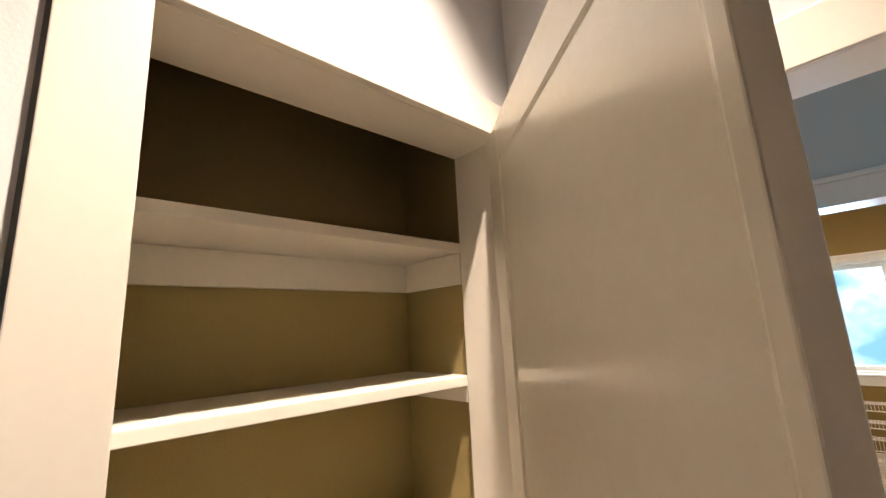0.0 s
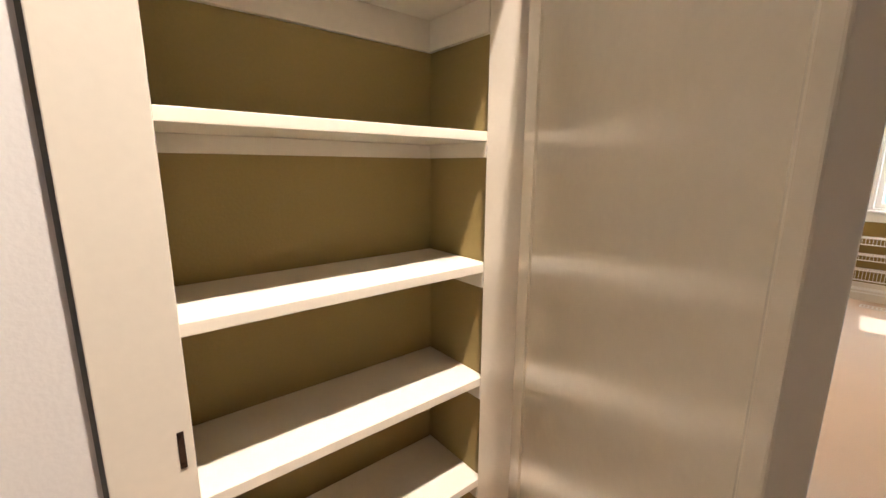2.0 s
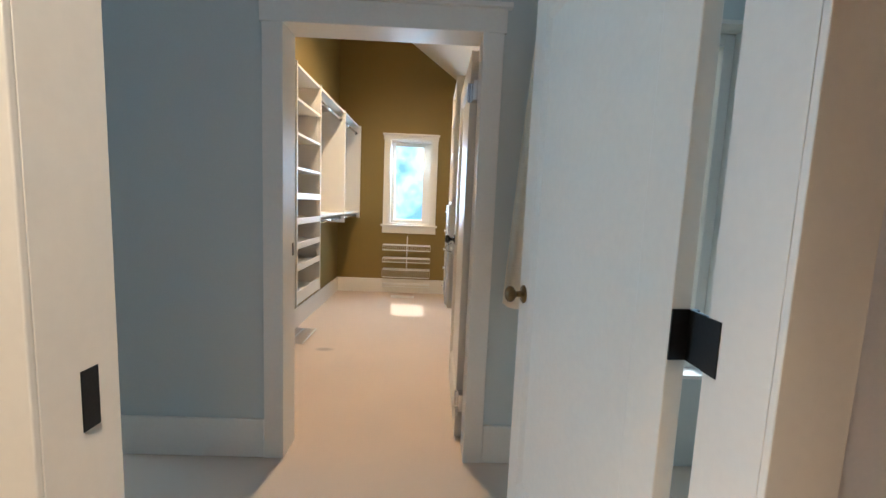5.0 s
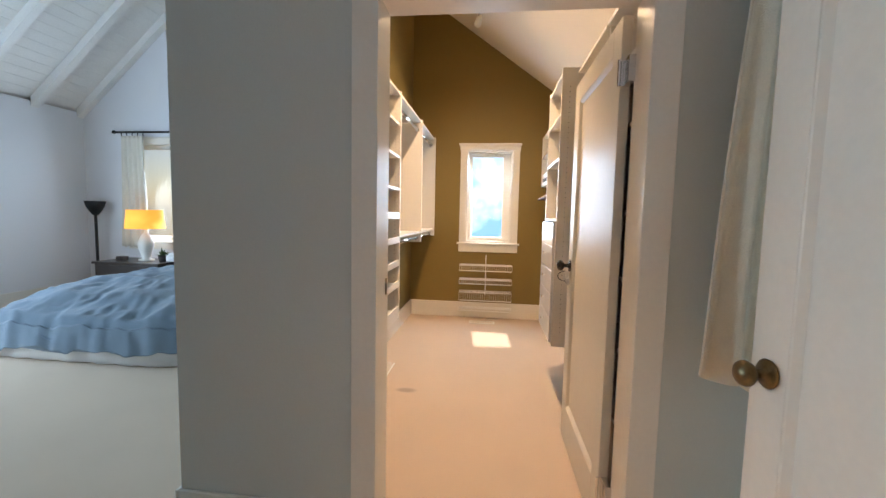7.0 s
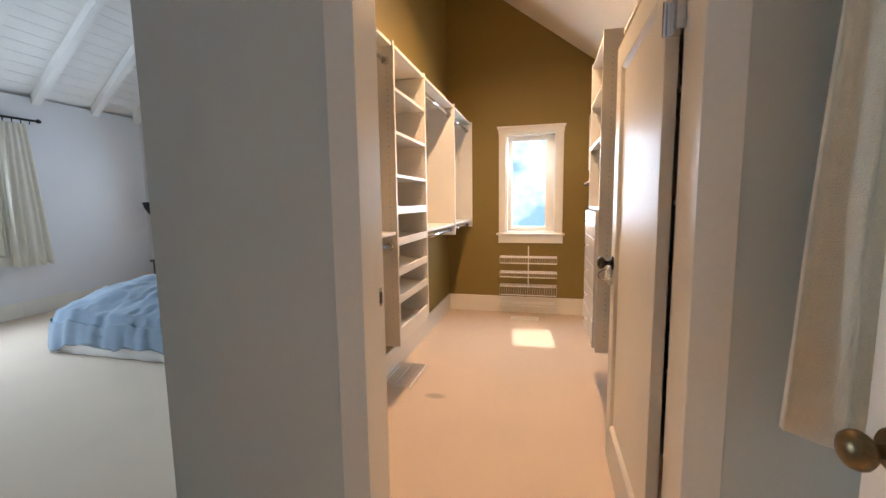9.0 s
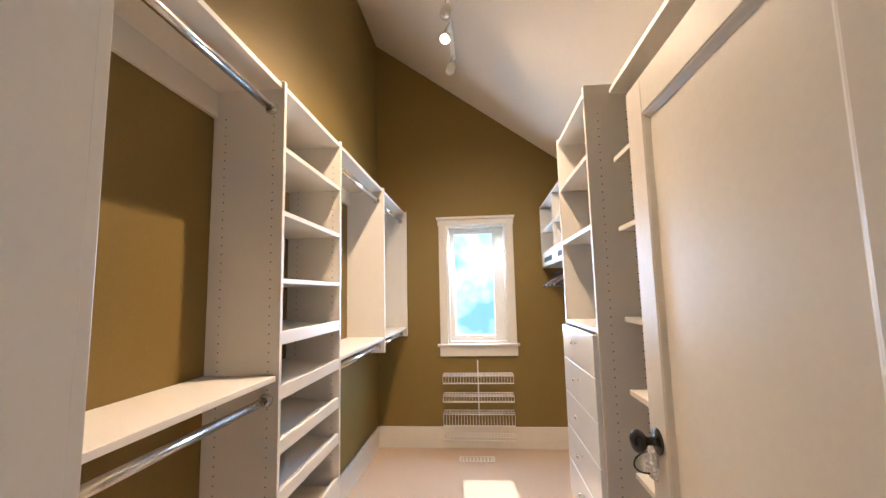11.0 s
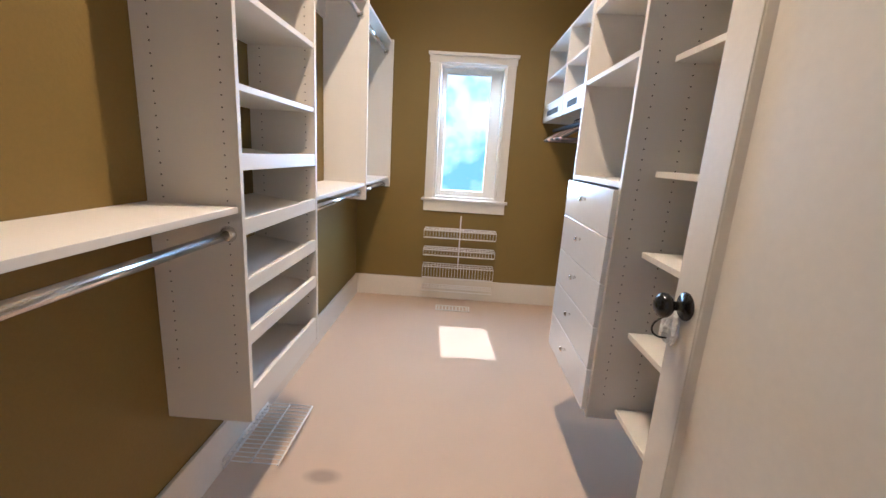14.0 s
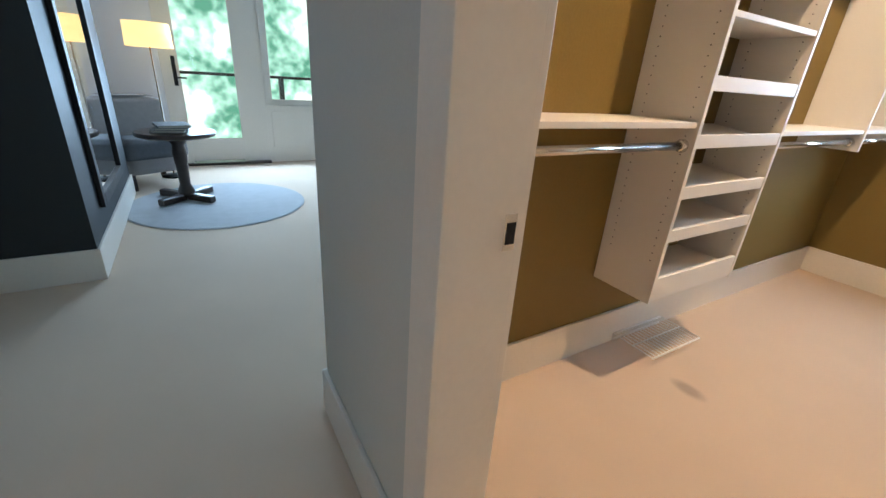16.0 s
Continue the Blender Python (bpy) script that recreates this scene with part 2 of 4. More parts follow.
def lathe(bm, profile, m=None, seg=24):
    """Turns (radius, height) pairs round z, then moves them by m."""
    rings, m = [], m or Matrix()
    for r, h in profile:
        rings.append([bm.verts.new(m @ Vector((max(r, 0.0004) * math.cos(2 * math.pi * i / seg), max(r, 0.0004) * math.sin(2 * math.pi * i / seg), h))) for i in range(seg)])
    for a, b in zip(rings, rings[1:]):
        for i in range(seg):
            bm.faces.new((a[i], a[(i + 1) % seg], b[(i + 1) % seg], b[i]))
    bm.faces.new(rings[0][::-1]), bm.faces.new(rings[-1])
    return bm


def tube(bm, a, b, r, seg=10):
    a, b = Vector(a), Vector(b)
    m = Matrix.Translation(a) @ (b - a).to_track_quat("Z", "Y").to_matrix().to_4x4()
    return lathe(bm, ((r, 0), (r, (b - a).length)), m, seg)


def prism(bm, outline, axis, lo, hi):
    """An outline of (u, v) pairs drawn out along an axis: 'x' (u=y, v=z) or 'y' (u=x, v=z)."""
    def put(u, v, w):
        return (w, u, v) if axis == "x" else (u, w, v)
    a = [bm.verts.new(put(u, v, lo)) for u, v in outline]
    b = [bm.verts.new(put(u, v, hi)) for u, v in outline]
    n = len(a)
    bm.faces.new(a), bm.faces.new(b[::-1])
    for i in range(n):
        bm.faces.new((a[i], b[i], b[(i + 1) % n], a[(i + 1) % n]))
    bmesh.ops.recalc_face_normals(bm, faces=bm.faces[:])
    return bm


def structure(name, bm, mat, label, category):
    return tagged(part(name, bm, mat), label, category, kind="structure")


KNOB = ((0.0, 0.0), (0.033, 0.001), (0.034, 0.004), (0.030, 0.008), (0.014, 0.010), (0.011, 0.016), (0.011, 0.030), (0.015, 0.034),
        (0.024, 0.040), (0.029, 0.048), (0.0295, 0.055), (0.026, 0.063), (0.018, 0.069), (0.006, 0.072), (0.0, 0.072))


def panel_door(name, m, w, h, t, label, knob_mat, knob_z, hinge_side, hinge_mat, hinge_zs, paint, backset=0.055, latch=0.105, deep=0.0138):
    """A door leaf: x from the hinge, thickness t along -y, one recessed panel on each face. The face that shows is y = 0."""
    root = thing(name, m, label, "door", kind="structure")
    s, top, bot, e = 0.105, 0.105, 0.2, w - latch
    leaf = boxes((0, -t, 0, s, 0, h), (e, -t, 0, w, 0, h), (s, -t, h - top, e, 0, h), (s, -t, 0, e, 0, bot), bevel=0.0025)
    part("leaf_frame", leaf, paint, root)
    part("leaf_panel", boxes((s - 0.002, -t + deep - 0.0003, bot - 0.002, e + 0.002, -deep + 0.0003, h - top + 0.002)), paint, root)
    # sloping bead between frame and panel, both faces
    mo = bmesh.new()
    run = 0.021 * deep / 0.0138
    for y0, y1 in ((-0.0015, -deep), (-t + 0.0015, -t + deep)):
        rings = [[mo.verts.new((u, y, v)) for u, v in ((s + k, bot + k), (e - k, bot + k), (e - k, h - top - k), (s + k, h - top - k))] for k, y in ((0.0, y0), (run / 4, y0 + (y1 - y0) * 0.12), (run, y1), (0.0, y1))]
        for a, b in zip(rings, rings[1:] + rings[:1]):
            for q in range(4):
                mo.faces.new((a[q], a[(q + 1) % 4], b[(q + 1) % 4], b[q]))
    bmesh.ops.recalc_face_normals(mo, faces=mo.faces[:])
    part("panel_moulding", mo, paint, root)
    inset = deep - 0.0003 if backset > latch else 0.0
    for side, y in ((-90, -inset), (90, -t + inset)):
        part("door_knob", lathe(bmesh.new(), KNOB, pose(w - backset, y, knob_z, side)), knob_mat, root, "round metal knob on a round rose", smooth=True)
    part("latch_plate", boxes((w - 0.001, -t / 2 - 0.012, knob_z - 0.03, w + 0.002, -t / 2 + 0.012, knob_z + 0.03), bevel=0.0008), paint, root)
    part("latch_bolt", boxes((w + 0.002, -t / 2 - 0.007, knob_z - 0.009, w + 0.012, -t / 2 + 0.007, knob_z + 0.009), bevel=0.003), CHROME, root)
    for z in hinge_zs:
        hg = boxes((-0.004, -t if hinge_side < 0 else -t + 0.001, z, -0.001, 0, z + 0.09))
        tube(hg, (-0.006, 0.005 if hinge_side > 0 else -t - 0.005, z), (-0.006, 0.005 if hinge_side > 0 else -t - 0.005, z + 0.09), 0.006)
        part("hinge", hg, hinge_mat, root, "butt hinge with a round pin")
    return root


def casing(name, u0, u1, head, plane, side, axis, label, cap=True, w=0.09, t=0.018):
    """A door or window surround on a wall face: legs and a head board, with a thin cap."""
    a, b = (plane, plane + t * side) if side > 0 else (plane + t * side, plane)

    def row(p0, z0, p1, z1, extra=0.0):
        aa, bb = (a, b + extra) if side > 0 else (a - extra, b)
        return (aa, p0, z0, bb, p1, z1) if axis == "x" else (p0, aa, z0, p1, bb, z1)
    bm = boxes(row(u0 - w, 0, u0, head), row(u1, 0, u1 + w, head), row(u0 - w - 0.01, head, u1 + w + 0.01, head + 0.10, 0.003), bevel=0.002)
    if cap:
        box(bm, *row(u0 - w - 0.03, head + 0.10, u1 + w + 0.03, head + 0.122, 0.018), bevel=0.004)
    return structure(name, bm, TRIM, label, "door trim")


def jamb(name, u0, u1, head, p0, p1, axis, label):
    """The lining of a doorway, with stops."""
    def row(q0, z0, q1, z1, a, b):
        return (a, q0, z0, b, q1, z1) if axis == "x" else (q0, a, z0, q1, b, z1)
    bm = boxes(row(u0 - 0.02, 0, u0, head + 0.02, p0, p1), row(u1, 0, u1 + 0.02, head + 0.02, p0, p1), row(u0, head, u1, head + 0.02, p0, p1), bevel=0.001)
    return structure(name, bm, TRIM, label, "door frame")


def baseboard(name, rows, label):
    """Boards of 0.19 m with a thin rounded top. Rows: x0, y0, x1, y1."""
    bm = bmesh.new()
    for x0, y0, x1, y1 in rows:
        box(bm, x0, y0, 0, x1, y1, 0.19, 0.004)
    return structure(name, bm, TRIM, label, "baseboard")

# ---- structure ----
PITCH = 0.732                       # rise of the roof, over the closet
def roof_z(y):
    return 2.57 + PITCH * (y + 0.62)


structure("floor", boxes((-1.6, -1.8, -0.12, 2.49, 6.34, 0.0), (2.49, -0.75, -0.12, 6.54, 6.34, 0.0)), CARPET, "cream cut-pile carpet with a small dark spill", "carpet")

# hall: the wall with the linen cupboard
LX0, LX1, LH, LF = 0.128, 0.915, 2.08, 0.80
structure("wall_linen", boxes((-1.5, LF, 0, LX0 - 0.02, LF + 0.12, 3.6), (LX1 + 0.02, LF, 0, 1.0, LF + 0.12, 3.6), (LX0 - 0.02, LF, LH + 0.02, LX1 + 0.02, LF + 0.12, 3.6)), PALE, "pale painted wall round the linen cupboard", "wall")
structure("wall_linen_back", boxes((LX0 - 0.10, 1.25, 0, 1.0, 1.32, 2.7)), OLIVE, "olive tan painted back wall of the linen cupboard", "wall")
structure("wall_linen_west", boxes((LX0 - 0.10, LF + 0.12, 0, LX0 - 0.02, 1.25, 2.7)), OLIVE, "olive tan painted side wall of the linen cupboard", "wall")
structure("wall_linen_east", boxes((0.937, LF + 0.12, 0, 0.998, 1.25, 2.7)), OLIVE, "olive tan painted side wall of the linen cupboard", "wall")
structure("ceiling_linen", boxes((LX0 - 0.10, LF + 0.12, 2.7, 1.0, 1.32, 2.76)), OLIVE, "olive tan painted top of the linen cupboard", "ceiling")
casing("trim_linen", LX0, LX1, LH, LF, -1, "y", "cream painted flat boards round the linen cupboard", cap=False, w=0.105)
jamb("door_frame_linen", LX0, LX1, LH, LF, 0.962, "y", "cream painted lining of the linen cupboard opening")
# shadow line at the casing's edge, put in as a dark strip
structure("shadow_strip", boxes((0.0165, LF - 0.006, 0, 0.0225, LF - 0.0005, 2.2)), STRIP, "thin dark strip standing for the shadow line beside the painted board", "trim")
structure("strike_plate_linen", boxes((LX0 - 0.021, LF - 0.0195, 0.897, LX0 - 0.012, LF - 0.0182, 0.957), bevel=0.0005), BRONZE, "dark metal strike plate in the cupboard frame", "strike plate")

# hall: doorway to the vestibule, and the rest of the hall
DY0, DY1, DH = -0.455, 0.475, 1.99
structure("wall_hall_east", boxes((1.0, -1.6, 0, 1.12, DY0 - 0.02, 3.6), (1.0, DY1 + 0.02, 0, 1.12, 1.32, 3.6), (1.0, DY0 - 0.02, DH + 0.02, 1.12, DY1 + 0.02, 3.6)), PALE, "pale painted wall with a doorway", "wall")
jamb("door_frame_hall", DY0, DY1, DH, 0.995, 1.125, "x", "cream painted lining of the hall doorway")
structure("trim_hall", boxes((0.982, DY0 - 0.10, 0, 0.9945, DY0, DH + 0.10), (0.982, DY0, DH, 0.9945, DY1, DH + 0.10), (0.984, DY1, 0, 0.9945, 0.565, DH + 0.10), bevel=0.002), TRIM, "cream painted flat boards round the hall doorway", "door trim")
structure("strike_plate_hall", boxes((1.055, DY1 - 0.0015, 0.90, 1.085, DY1, 0.99), bevel=0.0005), BLACKIRON, "dark metal strike plate in the hall door frame", "strike plate")
structure("wall_hall_west", boxes((-1.6, -1.6, 0, -1.5, 3.1, 3.6)), PALE, "pale painted wall", "wall")
structure("wall_hall_south", boxes((-1.6, -1.7, 0, 1.12, -1.6, 3.6)), PALE, "pale painted wall", "wall")
structure("ceiling_hall", boxes((-1.6, -1.7, 3.6, 1.12, 1.44, 3.7)), PALE, "white painted ceiling", "ceiling")
structure("wall_passage", boxes((-1.5, 1.32, 0, 1.12, 1.44, 3.6)), GREY, "grey painted wall", "wall")

# vestibule and the wall with the closet door
CY0, CY1, CH = -0.195, 0.665, 1.985
WX0, WX1 = 2.37, 2.49
bm = boxes((WX0, CY1 + 0.02, 0, WX1, 1.44, 2.6), (WX0, -0.75, 0, WX1, CY0 - 0.02, 2.6), (WX0, CY0 - 0.02, CH + 0.02, WX1, CY1 + 0.02, 2.6),
           (WX0, -1.7, 0, WX1, -1.40, 2.6), (WX0, -1.40, 0, WX1, -0.86, 0.45), (WX0, -1.40, 2.1, WX1, -0.86, 2.6), (WX0, -0.86, 0, WX1, -0.75, 2.6))
structure("wall_closet_front", bm, GREY, "grey painted wall with the closet doorway", "wall")
bm = prism(bmesh.new(), ((-0.75, 2.602), (1.44, 2.602), (1.44, roof_z(1.44)), (-0.75, roof_z(-0.75))), "x", WX0 + 0.002, WX1 - 0.002)
structure("wall_closet_front_gable", bm, TAN, "tan painted gable over the closet door", "wall")
structure("wall_closet_front_lining", boxes((WX1, CY1 + 0.11, 0, WX1 + 0.004, 1.28, 2.6), (WX1, -0.62, 0, WX1 + 0.004, CY0 - 0.11, 2.6), (WX1, CY0 - 0.11, CH + 0.13, WX1 + 0.004, CY1 + 0.11, 2.6)), TAN, "tan painted inner face of the closet front wall", "wall")
jamb("door_frame_closet", CY0, CY1, CH, WX0 - 0.004, WX1 + 0.006, "x", "cream painted lining of the closet doorway")
casing("trim_closet", CY0, CY1, CH, WX0, -1, "x", "cream painted surround of the closet doorway with a capped head")
casing("trim_closet_inside", CY0, CY1, CH, WX1 + 0.004, 1, "x", "cream painted surround of the closet doorway, inner face")
sp = structure("strike_plate_closet", boxes((2.468, CY1 - 0.0015, 0.964, 2.492, CY1, 1.026), bevel=0.0005), CHROME, "metal strike plate in the closet door frame", "strike plate")
part("latch_hole", boxes((2.472, CY1 - 0.0022, 0.975, 2.490, CY1 - 0.0016, 1.012)), BLACKIRON, sp, "dark latch hole")
structure("wall_vestibule_south", boxes((1.12, -1.8, 0, WX1, -1.7, 2.6)), GREY, "grey painted wall", "wall")
structure("ceiling_vestibule", boxes((1.12, -1.8, 2.6, WX0, 1.44, 2.7)), PALE, "white painted ceiling", "ceiling")
baseboard("baseboard_vestibule", ((WX0 - 0.016, CY1 + 0.09, WX0, 1.44), (WX0 - 0.016, -0.86, WX0, CY0 - 0.09), (WX0 - 0.016, 1.44, WX1, 1.456), (1.12, 0.59, 1.136, 1.24), (1.12, -1.7, 1.136, -0.56)), "tall white painted baseboard along the grey wall")

# closet
EX = 6.06
structure("wall_closet_left", boxes((WX1, 1.28, 0, 6.4, 1.44, roof_z(1.28))), TAN, "tan painted wall behind the hung shelving", "wall")
structure("wall_closet_left_outside", boxes((WX1, 1.4405, 0, 6.4, 1.4445, 2.6)), GREY, "grey painted bedroom face of the closet wall", "wall")
structure("wall_closet_right", boxes((WX1, -0.75, 0, 6.4, -0.62, roof_z(-0.62))), TAN, "tan painted knee wall", "wall")
WY0, WY1, WZ0, WZ1 = 0.04, 0.60, 0.935, 2.055
bm = boxes((EX, -0.62, 0, EX + 0.16, WY0, 2.5), (EX, WY1, 0, EX + 0.16, 1.28, 2.5), (EX, WY0, 0, EX + 0.16, WY1, WZ0), (EX, WY0, WZ1, EX + 0.16, WY1, 2.5))
prism(bm, ((-0.62, 2.5), (1.28, 2.5), (1.28, roof_z(1.28)), (-0.62, roof_z(-0.62))), "x", EX, EX + 0.16)
structure("wall_closet_end", bm, TAN, "tan painted gable wall with a narrow window", "wall")
bm = prism(bmesh.new(), ((-0.78, roof_z(-0.78)), (1.5, roof_z(1.5)), (1.5, roof_z(1.5) + 0.14), (-0.78, roof_z(-0.78) + 0.14)), "x", WX0, 6.4)
structure("ceiling_closet", bm, CREAM, "cream painted ceiling that slopes with the roof", "ceiling")
baseboard("baseboard_closet", ((WX1 + 0.03, 1.264, EX, 1.28), (EX - 0.016, -0.604, EX, 1.264), (WX1 + 0.03, -0.62, EX - 0.016, -0.604)), "tall white painted baseboard round the closet")

# bedroom
RIDGE_Y = 3.26
def bed_roof_z(y):
    return 2.66 + 0.89 * (6.2 - y)


BW = 6.4      # wall behind the bed
bm = boxes((BW, 1.44, 0, BW + 0.14, 4.45, 2.62), (BW, 5.45, 0, BW + 0.14, 6.34, 2.62), (BW, 4.45, 0, BW + 0.14, 5.45, 0.80), (BW, 4.45, 2.20, BW + 0.14, 5.45, 2.62))
prism(bm, ((1.3, 2.62), (6.2, 2.62), (6.2, 2.66), (RIDGE_Y, bed_roof_z(RIDGE_Y)), (1.3, roof_z(1.3))), "x", BW, BW + 0.14)
structure("wall_bedroom_east", bm, PALE, "pale grey painted gable wall with a window", "wall")
# north wall: glazed door, fixed light beside it, and a curtained window
bm = boxes((-1.6, 6.2, 0, 1.86, 6.34, 2.62), (3.72, 6.2, 0, 3.80, 6.34, 2.62), (4.62, 6.2, 0, BW, 6.34, 2.62),
           (3.80, 6.2, 0, 4.62, 6.34, 0.74), (1.86, 6.2, 2.16, 4.62, 6.34, 2.62))
structure("wall_bedroom_north", bm, PALE, "pale grey painted wall with a window and a glazed door", "wall")
structure("wall_bedroom_west", boxes((-1.5, 3.03, 0, 1.5, 3.13, 2.8), (1.38, 3.13, 0, 1.5, 4.95, 2.8), (0.6, 4.85, 0, 1.38, 4.95, 2.8)), DARK, "dark slate painted chimney wall", "wall")
structure("wall_alcove", boxes((0.5, 4.95, 0, 0.6, 6.2, 3.6)), PALE, "pale painted wall of the sitting alcove", "wall")
structure("wall_bedroom_west_gable", prism(bmesh.new(), ((1.3, 2.8), (6.2, 2.8), (RIDGE_Y, bed_roof_z(RIDGE_Y)), (1.3, roof_z(1.3))), "x", 0.5, 0.6), PALE, "pale painted gable", "wall")
structure("wall_bedroom_header", boxes((1.12, 1.34, 2.7, WX0, 1.44, roof_z(1.34)), (-1.5, 1.44, 2.9, 1.12, 3.1, 3.0)), PALE, "pale painted wall over the opening", "wall")
baseboard("baseboard_bedroom", ((-1.5, 3.014, 1.516, 3.03), (1.5, 3.03, 1.516, 4.966), (0.6, 4.95, 1.5, 4.966), (0.6, 6.184, 1.86, 6.2), (4.70, 6.184, BW, 6.2), (3.70, 6.184, 4.70, 6.2), (BW - 0.016, 1.46, BW, 6.184), (WX1, 1.4445, BW - 0.016, 1.4605)), "tall white painted baseboard round the bedroom")
# boarded slope: planks in one mesh
bm = bmesh.new()
run = 6.2 - RIDGE_Y
n_planks = 30
for i in range(n_planks):
    a, b = 6.2 - run * i / n_planks, 6.2 - run * (i + 1) / n_planks + 0.0035
    prism(bm, ((a, bed_roof_z(a)), (b, bed_roof_z(b)), (b, bed_roof_z(b) + 0.03), (a, bed_roof_z(a) + 0.03)), "x", 0.5, 6.54)
prism(bm, ((6.3, bed_roof_z(6.3) + 0.032), (RIDGE_Y, bed_roof_z(RIDGE_Y) + 0.032), (RIDGE_Y, bed_roof_z(RIDGE_Y) + 0.12), (6.3, bed_roof_z(6.3) + 0.12)), "x", 0.5, 6.54)
prism(bm, ((RIDGE_Y, bed_roof_z(RIDGE_Y)), (1.44, roof_z(1.44)), (1.44, roof_z(1.44) + 0.12), (RIDGE_Y, bed_roof_z(RIDGE_Y) + 0.12)), "x", 0.5, 6.54)
structure("ceiling_bedroom", bm, PLANK, "white painted plank ceiling that follows the roof", "ceiling")


def ceiling_beam(x):
    bm = prism(bmesh.new(), ((6.19, bed_roof_z(6.19) - 0.125), (RIDGE_Y, bed_roof_z(RIDGE_Y) - 0.125), (RIDGE_Y, bed_roof_z(RIDGE_Y) - 0.001), (6.19, bed_roof_z(6.19) - 0.001)), "x", x - 0.045, x + 0.045)
    return tagged(part("ceiling_beam", bm, PLANK), "white painted roof beam under the plank ceiling", "beam", "beams of the bedroom ceiling", "structure")


for x in (2.36, 3.04, 3.72, 4.40, 5.08, 5.76, 6.35):
    ceiling_beam(x)


# ---- windows ----
def window(name, u0, u1, z0, z1, plane, side, axis, label, sash=0.05, bars=(), stool=True, case=0.075, reveal=0.10, cap=True, lopside=0.0):
    """A casement in a wall. plane: the room face of the wall; side: the way into the room along the axis."""
    root = thing(name, Matrix(), label, "window", kind="structure")

    def row(p0, za, p1, zb, d0, d1):
        a, b = sorted((plane + side * d0, plane + side * d1))
        return (a, p0, za, b, p1, zb) if axis == "x" else (p0, a, za, p1, b, zb)
    part("window_frame", boxes(row(u0 + 0.0005, z0, u0 + 0.018, z1, -0.15, 0.0), row(u1 - 0.018, z0, u1 - 0.0005, z1, -0.15, 0.0), row(u0 + 0.018, z1 - 0.018, u1 - 0.018, z1 - 0.0005, -0.15, 0.0), row(u0 + 0.018, z0 + 0.0005, u1 - 0.018, z0 + 0.018, -0.15, 0.0)), TRIM, root)
    a, b, c, d = u0 + 0.019, u1 - 0.019, z0 + 0.019, z1 - 0.019
    sa_, sb_ = sash + lopside, sash
    part("window_sash", boxes(row(a, c, a + sa_, d, -reveal - 0.04, -reveal), row(b - sb_, c, b, d, -reveal - 0.04, -reveal), row(a + sa_, c, b - sb_, c + sash, -reveal - 0.04, -reveal), row(a + sa_, d - sash, b - sb_, d, -reveal - 0.04, -reveal), bevel=0.003), TRIM, root)
    for z in bars:
        part("glazing_bar", boxes(row(a + sa_, z - 0.015, b - sb_, z + 0.015, -reveal - 0.03, -reveal - 0.005), bevel=0.002), TRIM, root)
    pane = part("pane", boxes(row(a + sa_ - 0.004, c + sash - 0.004, b - sb_ + 0.004, d - sash + 0.004, -reveal - 0.024, -reveal - 0.02)), GLASS, root, "clear glass pane")
    pane.visible_shadow = False
    if case:
        bm = boxes(row(u0 - case, z0, u0, z1, 0, 0.018), row(u1, z0, u1 + case, z1, 0, 0.018), row(u0 - case - 0.008, z1, u1 + case + 0.008, z1 + 0.055, 0, 0.021), bevel=0.002)
        part("window_casing", bm, TRIM, root)
        if cap:
            part("window_cap", boxes(row(u0 - case - 0.02, z1 + 0.055, u1 + case + 0.02, z1 + 0.08, 0, 0.04), bevel=0.004), TRIM, root)
    if stool:
        part("window_sill", boxes(row(u0 - case - 0.025, z0 - 0.024, u1 + case + 0.025, z0, -0.09, 0.045), bevel=0.005), TRIM, root)
        part("window_apron", boxes(row(u0 - case - 0.005, z0 - 0.115, u1 + case + 0.005, z0 - 0.0245, 0, 0.02), bevel=0.003), TRIM, root)
    return root


window("window_1", WY0, WY1, WZ0, WZ1, EX, -1, "x", "narrow white-framed casement window in the tan gable", sash=0.048, lopside=0.05)
window("window_2", 4.45, 5.45, 0.80, 2.20, BW, -1, "x", "white-framed bedroom window behind the bedside lamp", sash=0.06)
window("window_3", 3.80, 4.62, 0.74, 2.16, 6.2, -1, "y", "white-framed bedroom window with a cream curtain", sash=0.05, stool=True, cap=False)
window("window_4", -1.40, -0.86, 0.45, 2.10, WX0, -1, "x", "white-framed side window behind the open door", sash=0.05, stool=False, case=0.0)
window("window_5", 2.94, 3.72, 0.72, 2.16, 6.2, -1, "y", "fixed window beside the glazed bedroom door", sash=0.07, stool=False, case=0.0, reveal=0.05)
structure("wall_panel_under_window", boxes((2.94, 6.23, 0.0, 3.72, 6.33, 0.72), (3.0, 6.222, 0.2, 3.66, 6.23, 0.66), bevel=0.003), TRIM, "white painted panel under the fixed window", "wall panel")
glazed = thing("door_4", Matrix(), "white glazed bedroom door with a dark handle", "door", kind="structure")
part("door_stile", boxes((1.86, 6.22, 0, 2.04, 6.27, 2.16), bevel=0.003), TRIM, glazed)
part("door_stile", boxes((2.62, 6.22, 0, 2.94, 6.27, 2.16), bevel=0.003), TRIM, glazed)
part("door_rail", boxes((2.04, 6.22, 0.05, 2.62, 6.27, 0.32), bevel=0.003), TRIM, glazed)
part("door_rail", boxes((2.04, 6.22, 2.0, 2.62, 6.27, 2.16), bevel=0.003), TRIM, glazed)
part("threshold", boxes((1.86, 6.15, 0.0, 2.94, 6.28, 0.03), bevel=0.004), DARKWOOD, glazed)
